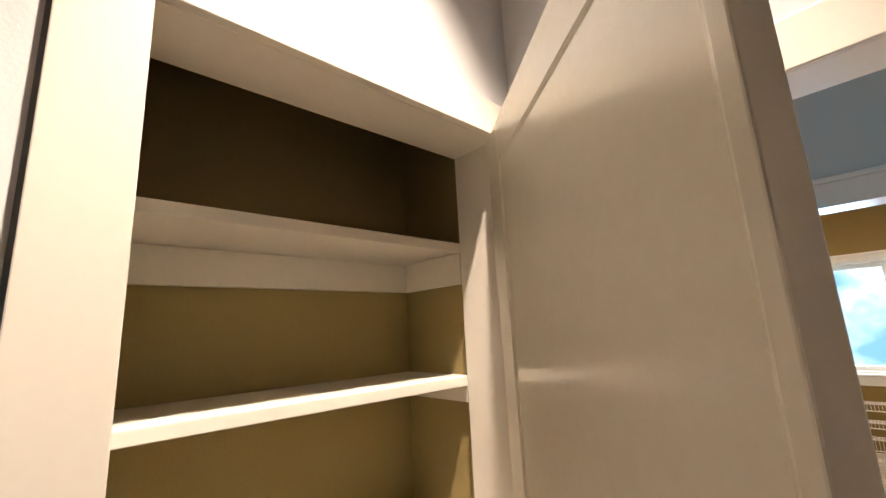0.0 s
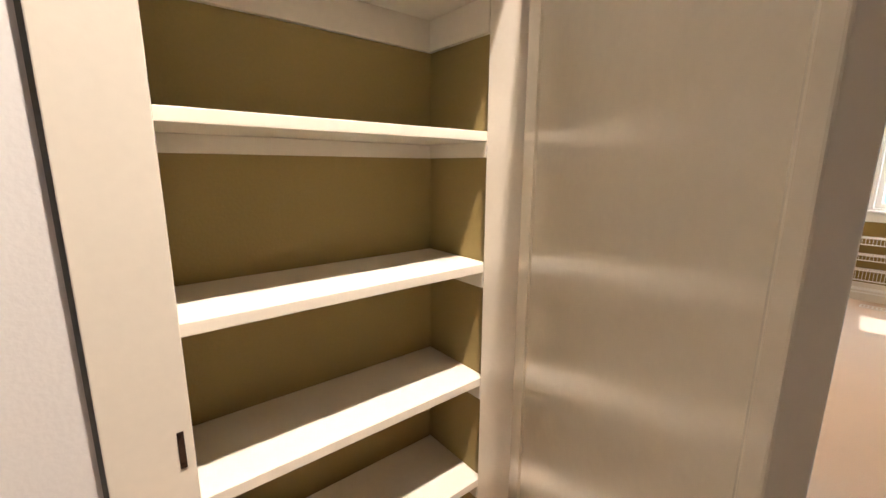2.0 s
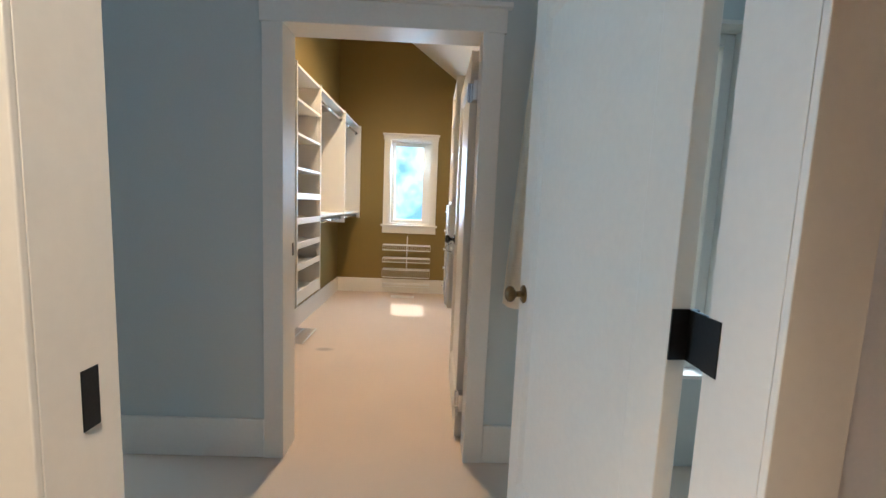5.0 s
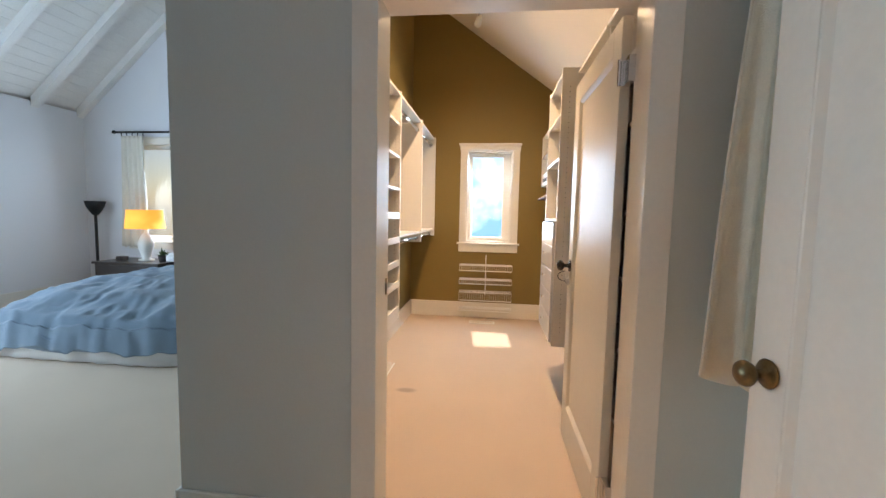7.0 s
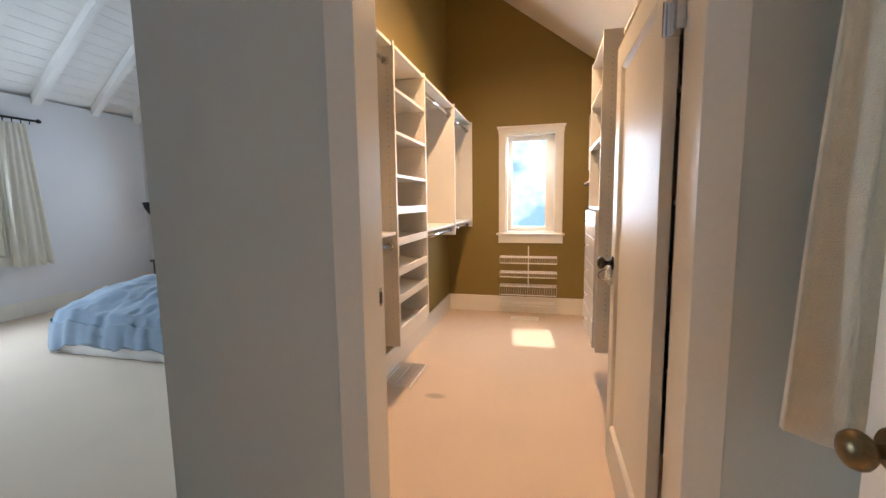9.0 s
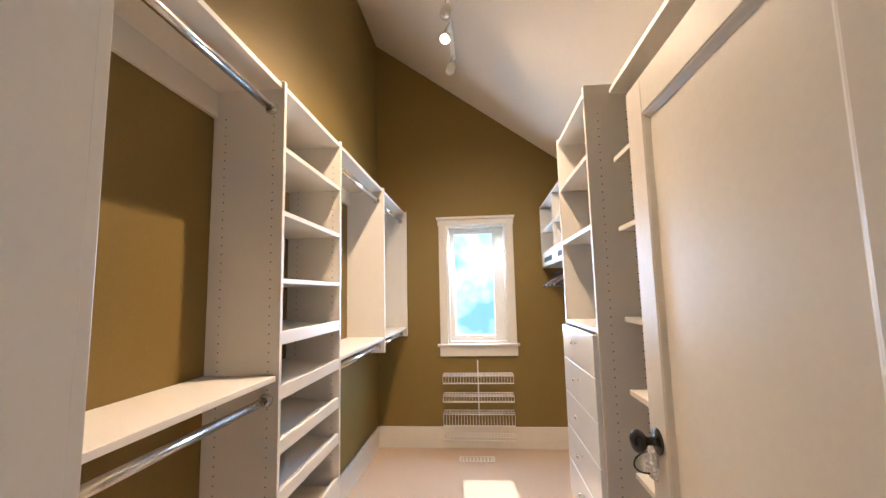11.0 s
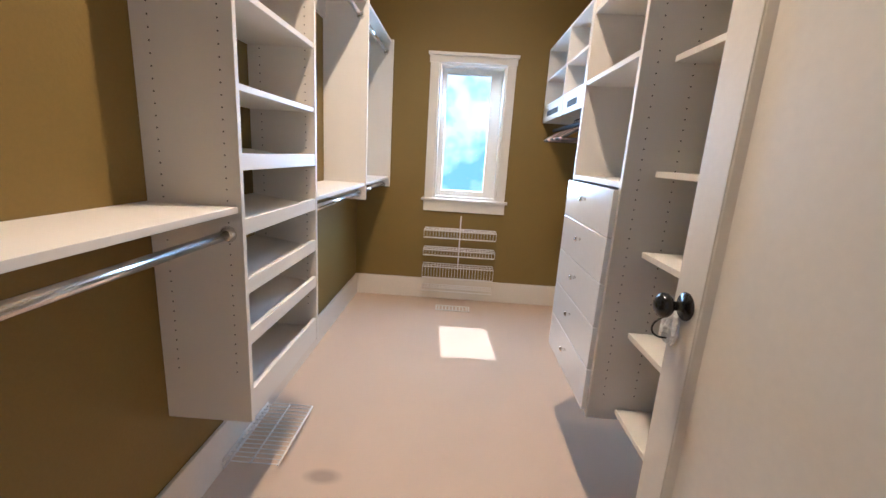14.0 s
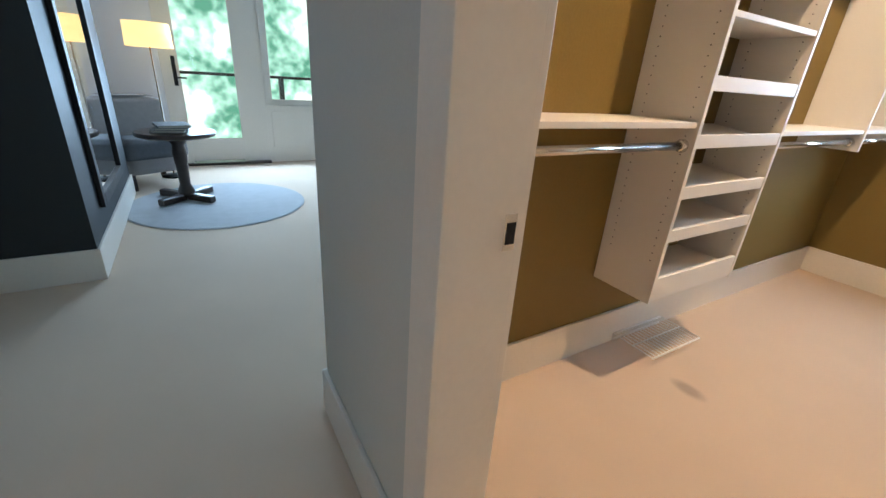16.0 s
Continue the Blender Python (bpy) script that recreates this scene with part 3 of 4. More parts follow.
pane = part("pane", boxes((2.03, 6.243, 0.31, 2.63, 6.247, 2.01)), GLASS, glazed, "clear glass pane")
pane.visible_shadow = False
hd = lathe(bmesh.new(), ((0.02, 0), (0.02, 0.01), (0.01, 0.012), (0.01, 0.05)), pose(1.99, 6.22, 1.02, 90))
tube(hd, (1.99, 6.172, 1.02), (2.10, 6.172, 1.02), 0.009)
box(hd, 1.97, 6.212, 0.93, 2.01, 6.22, 1.25, 0.003)
part("door_handle", hd, BLACKIRON, glazed, "dark lever handle on a long plate")

# outside
tagged(part("backdrop_garden_east", boxes((13.0, -5.0, -3.0, 13.1, 7.0, 6.5)), BLUETREES), "hazy blue-green trees in bright daylight", "backdrop", kind="structure")
tagged(part("backdrop_garden_north", boxes((-4.0, 13.0, -3.0, 13.0, 13.1, 8.0)), TREES), "sunlit green trees beyond the balcony", "backdrop", kind="structure")
tagged(part("backdrop_garden_south", boxes((5.2, -6.0, -2.0, 5.3, -1.1, 5.0)), TREES), "green foliage outside the side window", "backdrop", kind="structure")
rail = thing("balcony_rail", pose(0, 0, 0), "dark balcony handrail outside the glazed door", "railing", kind="structure")
part("handrail", boxes((0.5, 7.55, 1.03, 6.0, 7.64, 1.07), bevel=0.004), DARKWOOD, rail)
for x in (0.6, 2.0, 3.4, 4.8, 5.9):
    part("post", boxes((x - 0.035, 7.56, -0.1, x + 0.035, 7.63, 1.03)), DARKWOOD, rail)
structure("ground_balcony", boxes((-1.6, 6.34, -0.2, 6.7, 7.8, -0.1)), GREYWOOD, "weathered balcony boards", "ground")

# ---- doors ----
panel_door("door_1", pose(0.882, 0.802, 0.012, 0, 0, -127.0) @ Matrix.Translation((0, 0.036, 0)), 0.79, 2.055, 0.036,
           "cream panelled cupboard door standing half open", BRONZE, 0.893, 1, BRONZE, (0.2, 1.65), LEAFPAINT, 0.064, 0.022, 0.005)
panel_door("door_2", pose(1.175, -0.424, 0.012, 0, 0, 5.2), 0.848, 1.97, 0.036,
           "cream panelled hall door standing wide open", BRASS, 0.915, -1, BLACKIRON, (0.2, 0.98, 1.7), DOORPAINT)
panel_door("door_3", pose(2.560, -0.163, 0.012, 0, 0, 0.0), 0.81, 1.97, 0.036,
           "cream panelled closet door standing wide open", BLACKENAMEL, 0.99, 1, CHROME, (0.17, 1.725), DOORPAINT)
for z in (0.2, 0.98, 1.7):
    structure("hinge_plate", boxes((1.094, DY0, z + 0.012, 1.128, DY0 + 0.002, z + 0.102), (1.1255, DY0 - 0.006, z + 0.012, 1.173, DY0 + 0.0, z + 0.102)), BLACKIRON, "black hinge leaf on the hall door frame", "hinge")
for z in (0.17, 1.725):
    structure("hinge_plate", boxes((2.497, CY0, z + 0.012, 2.555, CY0 + 0.022, z + 0.102)), CHROME, "metal hinge leaf on the closet door frame", "hinge")

# ---- linen cupboard ----
def linen_shelf(z, drop):
    root = thing("linen_shelf", pose(0, 0, z), "white painted cupboard shelf on wall cleats", "shelf", "linen cupboard shelves")
    part("board", boxes((LX0 - 0.018, 0.964, 0.0, 0.935, 1.248, 0.027), bevel=0.002), TRIM, root)
    part("cleat", boxes((LX0 - 0.018, 1.23, -drop, 0.935, 1.248, -0.001), bevel=0.0015), TRIM, root)
    part("cleat", boxes((0.917, 0.967, -drop, 0.935, 1.2295, -0.001), bevel=0.0015), TRIM, root)
    part("cleat", boxes((LX0 - 0.018, 0.967, -drop, LX0 - 0.001, 1.2295, -0.001), bevel=0.0015), TRIM, root)
    return root


for z, drop in ((1.79, 0.092), (1.413, 0.044), (1.033, 0.05), (0.662, 0.05), (0.293, 0.05)):
    linen_shelf(z, drop)

# light switch beside the hall doorway
sw = thing("light_switch", pose(0.9985, 0.63, 1.23), "ivory rocker light switch on the wall", "light switch")
part("plate", boxes((-0.006, -0.034, -0.058, 0.0, 0.034, 0.058), bevel=0.002), PLATE, sw)
part("rocker", boxes((-0.010, -0.016, -0.033, -0.0062, 0.016, 0.033), bevel=0.002), PLATE, sw)

# recessed ceiling lamp of the hall
dl = thing("recessed_downlight", pose(0.48, 0.20, 3.6), "white recessed ceiling downlight, switched on", "ceiling light")
part("trim_ring", lathe(bmesh.new(), ((0.045, -0.004), (0.075, -0.006), (0.078, -0.002), (0.075, 0.0), (0.045, 0.0))), PLATE, dl, smooth=True)
part("bulb", lathe(bmesh.new(), ((0.0, -0.003), (0.042, -0.003), (0.042, -0.001), (0.0, -0.001))), BULB, dl)

# ---- robe on the wall hook behind the hall door ----
def hanging_cloth(name, m, width, top, bottom, folds, depth, mat, label, category, gather=0.75, slant=0.0, parent=None, thick=0.006, lean=0.0):
    """A cloth hanging in pleats along x, from z = top to bottom; narrower at the top."""
    bm = bmesh.new()
    nu, nv = folds * 10, 26
    grid = []
    for side in (0, 1):
        rows = []
        for j in range(nv + 1):
            v = j / nv
            wv = width * (gather + (1 - gather) * v ** 0.8)
            line = []
            for i in range(nu + 1):
                u = i / nu
                p = noise.noise(Vector((u * 5, v * 1.5, 3.1 + width)))
                y = depth * (0.35 + 0.65 * v) * math.sin(2 * math.pi * folds * u + 1.3 * p + 0.5 * v) * (0.7 + 0.5 * p)
                z = top + (bottom - top) * v + (slant * (u - 0.5) + 0.014 * math.sin(folds * 6.3 * u + 1)) * v
                line.append(bm.verts.new((wv * (u - 0.5) + 0.01 * p * v + lean * v, y + side * thick, z)))
            rows.append(line)
        grid.append(rows)
    for side, rows in enumerate(grid):
        for j in range(nv):
            for i in range(nu):
                q = (rows[j][i], rows[j][i + 1], rows[j + 1][i + 1], rows[j + 1][i])
                bm.faces.new(q if side else q[::-1])
    a, b = grid
    for i in range(nu):
        bm.faces.new((a[0][i], a[0][i + 1], b[0][i + 1], b[0][i])), bm.faces.new((a[nv][i + 1], a[nv][i], b[nv][i], b[nv][i + 1]))
    for j in range(nv):
        bm.faces.new((a[j + 1][0], a[j][0], b[j][0], b[j + 1][0])), bm.faces.new((a[j][nu], a[j + 1][nu], b[j + 1][nu], b[j][nu]))
    ob = part(name, bm, mat, parent, smooth=True)
    if parent is None:
        ob.matrix_world = m
        tagged(ob, label, category)
    else:
        ob.matrix_basis = m
    return ob


robe = thing("bath_robe", pose(2.20, -0.522, 0, 0, 0, 90), "oatmeal towelling robe hanging in long folds on a wall hook", "robe")
hanging_cloth("cloth", Matrix(), 0.42, 2.06, 0.785, 4, 0.055, ROBE, "", "", gather=0.55, slant=0.09, parent=robe, thick=0.012)
part("hook", tube(boxes((-0.014, -0.1695, 1.95, 0.014, -0.162, 2.03), bevel=0.003), (0.0, -0.165, 2.0), (0.0, 0.012, 2.04), 0.005), BRASS, robe)


# ---- closet: hung shelving, bright side ----
F, BK = 1.0, 1.278       # front and back of the units on the long wall
TOPZ = 2.20


def peg_holes(rows):
    bm = bmesh.new()
    for x, y, z0, z1, face in rows:
        n = int((z1 - z0) / 0.032)
        for i in range(n):
            z = z0 + i * 0.032
            lathe(bm, ((0.0025, 0.0), (0.0025, 0.0008)), pose(x, y, z, 0, -90 if face < 0 else 90), 6)
    return bm


def closet_rod(parent, x0, x1, y, z):
    part("hanging_rod", tube(bmesh.new(), (x0, y, z), (x1, y, z), 0.0145, 16), CHROME, parent, "chrome hanging rod", smooth=True)
    for x, s in ((x0, 1), (x1, -1)):
        part("rod_socket", lathe(bmesh.new(), ((0.024, 0), (0.024, 0.004), (0.018, 0.012), (0.018, 0.02)), pose(x, y, z, 0, 90 * s)), CHROME, parent, smooth=True)


# double hanging unit by the door
u = thing("hanging_unit", pose(0, 0, 0), "white double hanging unit with two chrome rods", "closet unit")
part("top_shelf", boxes((2.50, F + 0.01, TOPZ - 0.019, 3.555, BK, TOPZ), bevel=0.0015), MELA, u)
part("top_rail", boxes((2.50, BK - 0.018, TOPZ - 0.12, 3.555, BK, TOPZ - 0.0195), bevel=0.0015), MELA, u)
part("middle_shelf", boxes((2.50, F + 0.010, 1.110, 3.555, BK, 1.129), bevel=0.0015), MELA, u)
part("end_panel", boxes((2.497, F + 0.01, 0.42, 2.4995, BK, TOPZ)), MELA, u)
closet_rod(u, 2.50, 3.555, F + 0.048, 2.104)
closet_rod(u, 2.50, 3.555, F + 0.042, 1.046)

# shoe tower
u = thing("shoe_tower", pose(0, 0, 0), "tall white shoe tower hung above the floor, empty", "closet unit")
part("side_panel", boxes((3.556, F, 0.42, 3.575, BK, TOPZ + 0.012), bevel=0.0015), MELA, u)
part("side_panel", boxes((4.180, F, 0.42, 4.199, BK, TOPZ + 0.012), bevel=0.0015), MELA, u)
tagged(part("peg_hole", peg_holes([(3.5555, F + 0.04, 0.6, 2.12, -1), (3.5555, BK - 0.05, 0.6, 2.12, -1), (4.1795, F + 0.04, 0.6, 2.12, -1), (4.1795, BK - 0.05, 0.6, 2.12, -1)]), HOLE, u), kind="stuff")
for z in (TOPZ - 0.02, 1.945, 1.70, 1.45):
    part("flat_shelf", boxes((3.576, F + 0.004, z, 4.179, BK, z + 0.019), bevel=0.0015), MELA, u)
for z in (1.235, 1.045, 0.86, 0.69):
    bm = prism(bmesh.new(), ((F + 0.02, z), (BK, z + 0.035), (BK, z + 0.052), (F + 0.02, z + 0.018)), "x", 3.576, 4.179)
    part("shoe_shelf", bm, MELA, u)
    part("shelf_lip", boxes((3.576, F + 0.002, z - 0.004, 4.179, F + 0.0195, z + 0.044), bevel=0.0015), MELA, u)
part("bottom_shelf", boxes((3.576, F + 0.02, 0.47, 4.179, BK, 0.489), bevel=0.0015), MELA, u)
part("bottom_rail", boxes((3.576, F + 0.002, 0.43, 4.179, F + 0.0195, 0.53), bevel=0.0015), MELA, u)
part("back_rail", boxes((3.576, BK - 0.018, 1.72, 3.64, BK - 0.001, 1.9)), HOLE, u)

# pair of hanging bays
u = thing("hanging_bay_unit", pose(0, 0, 0), "white hanging bays with a low shelf and chrome rods", "closet unit")
part("divider_panel", boxes((5.136, F - 0.006, 0.985, 5.155, BK, TOPZ + 0.012), bevel=0.0015), MELA, u)
part("end_panel", boxes((6.035, F - 0.014, 1.01, 6.054, BK, TOPZ + 0.006), bevel=0.0015), MELA, u)
for x0, x1 in ((4.20, 5.135), (5.156, 6.034)):
    part("top_shelf", boxes((x0, F + 0.005, TOPZ - 0.019, x1, BK, TOPZ), bevel=0.0015), MELA, u)
    part("low_shelf", boxes((x0, F + 0.002, 1.078, x1, BK, 1.097), bevel=0.0015), MELA, u)
    part("back_rail", boxes((x0, BK - 0.018, TOPZ - 0.12, x1, BK, TOPZ - 0.0195)), MELA, u)
    closet_rod(u, x0, x1, F + 0.045, 2.11)
    closet_rod(u, x0, x1, F + 0.045, 1.03)

# ---- closet: units under the slope ----
RF, RB = -0.145, -0.618
u = thing("drawer_tower", pose(0, 0, 0), "tall white tower with open shelves over glossy drawers", "closet unit")
part("side_panel", boxes((3.757, RB, 0.40, 3.776, RF, TOPZ + 0.02), bevel=0.0015), MELA, u)
part("side_panel", boxes((4.325, RB, 0.40, 4.344, RF, TOPZ + 0.012), bevel=0.0015), MELA, u)
tagged(part("peg_hole", peg_holes([(3.7565, RF - 0.05, 0.5, 2.14, -1), (3.7565, RF - 0.16, 0.5, 2.14, -1)]), HOLE, u), kind="stuff")
for z in (TOPZ - 0.02, 1.925, 1.640, 1.238):
    part("shelf", boxes((3.777, RB, z, 4.324, RF - 0.002, z + 0.019), bevel=0.0015), MELA, u)
part("back_panel", boxes((3.777, RB, 0.43, 4.324, RB + 0.006, TOPZ - 0.021)), MELA, u)
part("bottom_board", boxes((3.777, RB + 0.007, 0.405, 4.324, RF - 0.002, 0.424)), MELA, u)
for k in range(5):
    z0, z1 = 0.425 + 0.162 * k, 0.425 + 0.162 * k + 0.159
    dr = part("drawer_front", boxes((3.768, RF + 0.001, z0, 4.336, RF + 0.019, z1), bevel=0.002), DRAWER, u, "glossy white drawer front")
    part("drawer_knob", lathe(bmesh.new(), ((0.006, 0), (0.005, 0.01), (0.010, 0.014), (0.011, 0.02), (0.006, 0.024)), pose(4.05, RF + 0.019, (z0 + z1) / 2 + 0.02, -90), 14), CHROME, dr, "small metal knob", smooth=True)

# open shelves by the tower, carried on unseen behind the door
u = thing("open_shelf_unit", pose(0, 0, 0), "white open shelves beside the tower, with an unseen bay added behind the door to shade its hinge gap", "closet unit")
# end panel and shelves up to x = 3.10: added to darken the hinge gap
part("side_panel", boxes((2.517, RB, 0.40, 2.536, -0.245, TOPZ), bevel=0.0015), MELA, u)
part("divider_panel", boxes((3.10, RB, 0.40, 3.119, -0.26, TOPZ - 0.021), bevel=0.0015), MELA, u)
for z in (TOPZ - 0.02, 1.895, 1.622, 1.280, 1.015, 0.725, 0.425):
    part("shelf", boxes((3.12, RB, z, 3.756, -0.245, z + 0.019), bevel=0.0015), MELA, u)
    part("shelf", boxes((2.537, RB, z, 3.099, -0.245, z + 0.019), bevel=0.0015), MELA, u)

# high cubbies
CF = -0.294
u = thing("cubby_unit", pose(0, 0, 0), "white wall-hung cubby shelves with a slotted lower rail", "closet unit")
for x in (4.346, 4.90, 5.39, 6.03):
    part("divider_panel", boxes((x, RB, 1.62, x + 0.017, CF, TOPZ), bevel=0.0015), MELA, u)
for x0, x1 in ((4.364, 4.899), (4.918, 5.389), (5.408, 6.029)):
    for z in (TOPZ - 0.018, 1.945, 1.74):
        part("shelf", boxes((x0, RB, z, x1, CF - 0.003, z + 0.017), bevel=0.0015), MELA, u)
    part("lower_rail", boxes((x0, CF - 0.019, 1.625, x1, CF - 0.004, 1.739), bevel=0.0015), MELA, u)
    part("rail_slot", boxes((x0 + 0.12, CF - 0.0035, 1.66, x1 - 0.12, CF - 0.0025, 1.70)), HOLE, u, "dark slot in the rail")
part("back_panel", boxes((4.364, RB - 0.0005, 1.62, 6.03, RB + 0.004, TOPZ - 0.02)), MELA, u)
part("hanging_rod", tube(bmesh.new(), (4.346, -0.40, 1.565), (6.055, -0.40, 1.565), 0.0145, 14), BLACKIRON, u, "dark hanging rod", smooth=True)


def clothes_hanger(m, mat, label):
    """A moulded hanger in the local xz plane, hook over the origin."""
    bm = bmesh.new()
    pts = [(0.018 * math.cos(radians(d)), 0.018 * math.sin(radians(d))) for d in range(-40, 181, 22)] + [(-0.012, -0.02), (0.0, -0.045)]
    for p, q in zip(pts, pts[1:]):
        tube(bm, (p[0], 0, p[1]), (q[0], 0, q[1]), 0.0028, 6)
    arms = [(0.0, -0.045), (0.06, -0.06), (0.14, -0.095), (0.205, -0.135)]
    for s in (1, -1):
        for p, q in zip(arms, arms[1:]):
            tube(bm, (s * p[0], 0, p[1]), (s * q[0], 0, q[1]), 0.009, 8)
    tube(bm, (-0.2, 0, -0.135), (0.2, 0, -0.135), 0.006, 8)
    ob = part("clothes_hanger", bm, mat)
    ob.matrix_world = m
    return tagged(ob, label, "hanger", "hangers on the dark rod")


random.seed(4)
for k in range(13):
    dark = k % 4 != 1
    clothes_hanger(pose(4.86 + 0.042 * k, -0.40, 1.5805, 0, 0, 90 + random.uniform(-9, 9)), BLACKPLASTIC if dark else PINKPLASTIC,
                   "black plastic hanger, empty, on the dark rod" if dark else "dusky pink felt hanger, empty, on the dark rod")


# ---- wire racks ----
def wire_rack(name, m, length, depth, lip, label):
    """A coated wire shelf: long rods, cross wires, and a front lip that hangs down."""
    root = thing(name, m, label, "wire rack", "wire racks")
    for y, z, r in ((0, 0, 0.005), (depth * 0.5, 0, 0.004), (depth, 0, 0.006), (depth, -lip, 0.006)):
        part("long_rod", tube(bmesh.new(), (-length / 2, y, z), (length / 2, y, z), r, 8), WHITEWIRE, root, smooth=True)
    wires = bmesh.new()
    n = int(length / 0.0254)
    for i in range(n + 1):
        x = -length / 2 + length * i / n
        tube(wires, (x, 0, 0.003), (x, depth, 0.003), 0.0022, 5), tube(wires, (x, depth + 0.003, 0.003), (x, depth + 0.003, -lip), 0.0022, 5)
    tagged(part("wire_grid", wires, WHITEWIRE, root), kind="stuff")
    return root


for z, lip in ((0.665, 0.065), (0.49, 0.05), (0.335, 0.10)):
    r = wire_rack("wire_rack", pose(EX - 0.004, 0.335, z, 0, 0, 90), 0.63, 0.13, lip, "white coated wire rack fixed under the window")
    part("bracket", boxes((-0.006, 0.0, -0.05, 0.006, 0.006, 0.12), bevel=0.001), WHITEWIRE, r)
wire_rack("wire_rack", pose(EX - 0.02, 0.335, 0.135, 0, 0, 90), 0.63, 0.10, 0.03, "white coated wire rack low in front of the baseboard")
wire_rack("wire_rack", pose(4.0, 1.035, 0.045, 0, 0, 0), 0.40, 0.225, 0.035, "white coated wire rack lying on the carpet under the tower")
fv = thing("floor_vent", pose(5.80, 0.36, 0.001), "cream metal floor register in the carpet", "vent")
part("vent_frame", boxes((-0.06, -0.15, 0, -0.045, 0.15, 0.005), (0.045, -0.15, 0, 0.06, 0.15, 0.005), (-0.045, -0.15, 0, 0.045, -0.135, 0.005), (-0.045, 0.135, 0, 0.045, 0.15, 0.005), bevel=0.001), PLATE, fv)
for k in range(9):
    part("slat", boxes((-0.045, -0.128 + 0.03 * k, 0.0005, 0.045, -0.116 + 0.03 * k, 0.004)), PLATE, fv)

# ---- track light on the sloping ceiling ----
tl = thing("track_light", pose(0, 0, 0), "white ceiling track light with four adjustable heads, lit", "ceiling light")
part("track_rail", boxes((3.30, 0.43, 3.285, 5.28, 0.465, 3.31), bevel=0.003), PLATE, tl)
for x in (3.45, 4.35, 5.1):
    part("hanger_stem", tube(bmesh.new(), (x, 0.4475, 3.309), (x, 0.4475, roof_z(0.4475) + 0.01), 0.008), PLATE, tl)
for k, (x, y, z, tilt) in enumerate(TRACK_HEADS):
    hd = part("track_head", lathe(bmesh.new(), ((0.012, 0.085), (0.024, 0.08), (0.032, 0.05), (0.036, -0.03), (0.033, -0.03), (0.030, 0.04), (0.0, 0.045)), pose(x, y, z, tilt * 0.3, tilt), 20), PLATE, tl, "small white spot head", smooth=True)
    part("yoke", tube(bmesh.new(), (x, 0.4475, 3.287), (x, y, z + 0.06), 0.006), CHROME, tl)
    part("bulb", lathe(bmesh.new(), ((0.0, -0.036), (0.024, -0.03), (0.029, -0.02), (0.029, 0.0), (0.0, 0.01)), pose(x, y, z, tilt * 0.3, tilt), 16), BULB if k in (0, 2) else PLATE, hd, "reflector bulb", smooth=True)

# plastic film left on the closet door's latch
fm = bmesh.new()
bmesh.ops.create_icosphere(fm, subdivisions=4, radius=1.0)
for v in fm.verts:
    p = v.co.copy()
    k = 1 + 0.28 * noise.noise(p * 2.1) + 0.16 * (1 - 2 * abs(noise.noise(p * 4.3 + Vector((3, 1, 7)))))
    v.co = Vector((p.x * 0.026 * k, p.y * 0.020 * k, p.z * 0.046 * k - 0.045))
ob = part("plastic_wrap", fm, TAPE)
ob.matrix_world = pose(3.352, -0.157, 0.985)
lo = bmesh.new()
loop = [(-0.012 - 0.03 * math.sin(radians(a)) * 0.4, 0.012 + 0.045 * math.sin(radians(a)), -0.045 - 0.028 * math.cos(radians(a))) for a in range(0, 181, 15)]
for p, q in zip(loop, loop[1:]):
    tube(lo, p, q, 0.0022, 6)
part("tie_loop", lo, BLACKIRON, ob, "thin dark tie looped through the wrap")
tagged(ob, "torn clear plastic wrap round the closet door latch", "wrap")

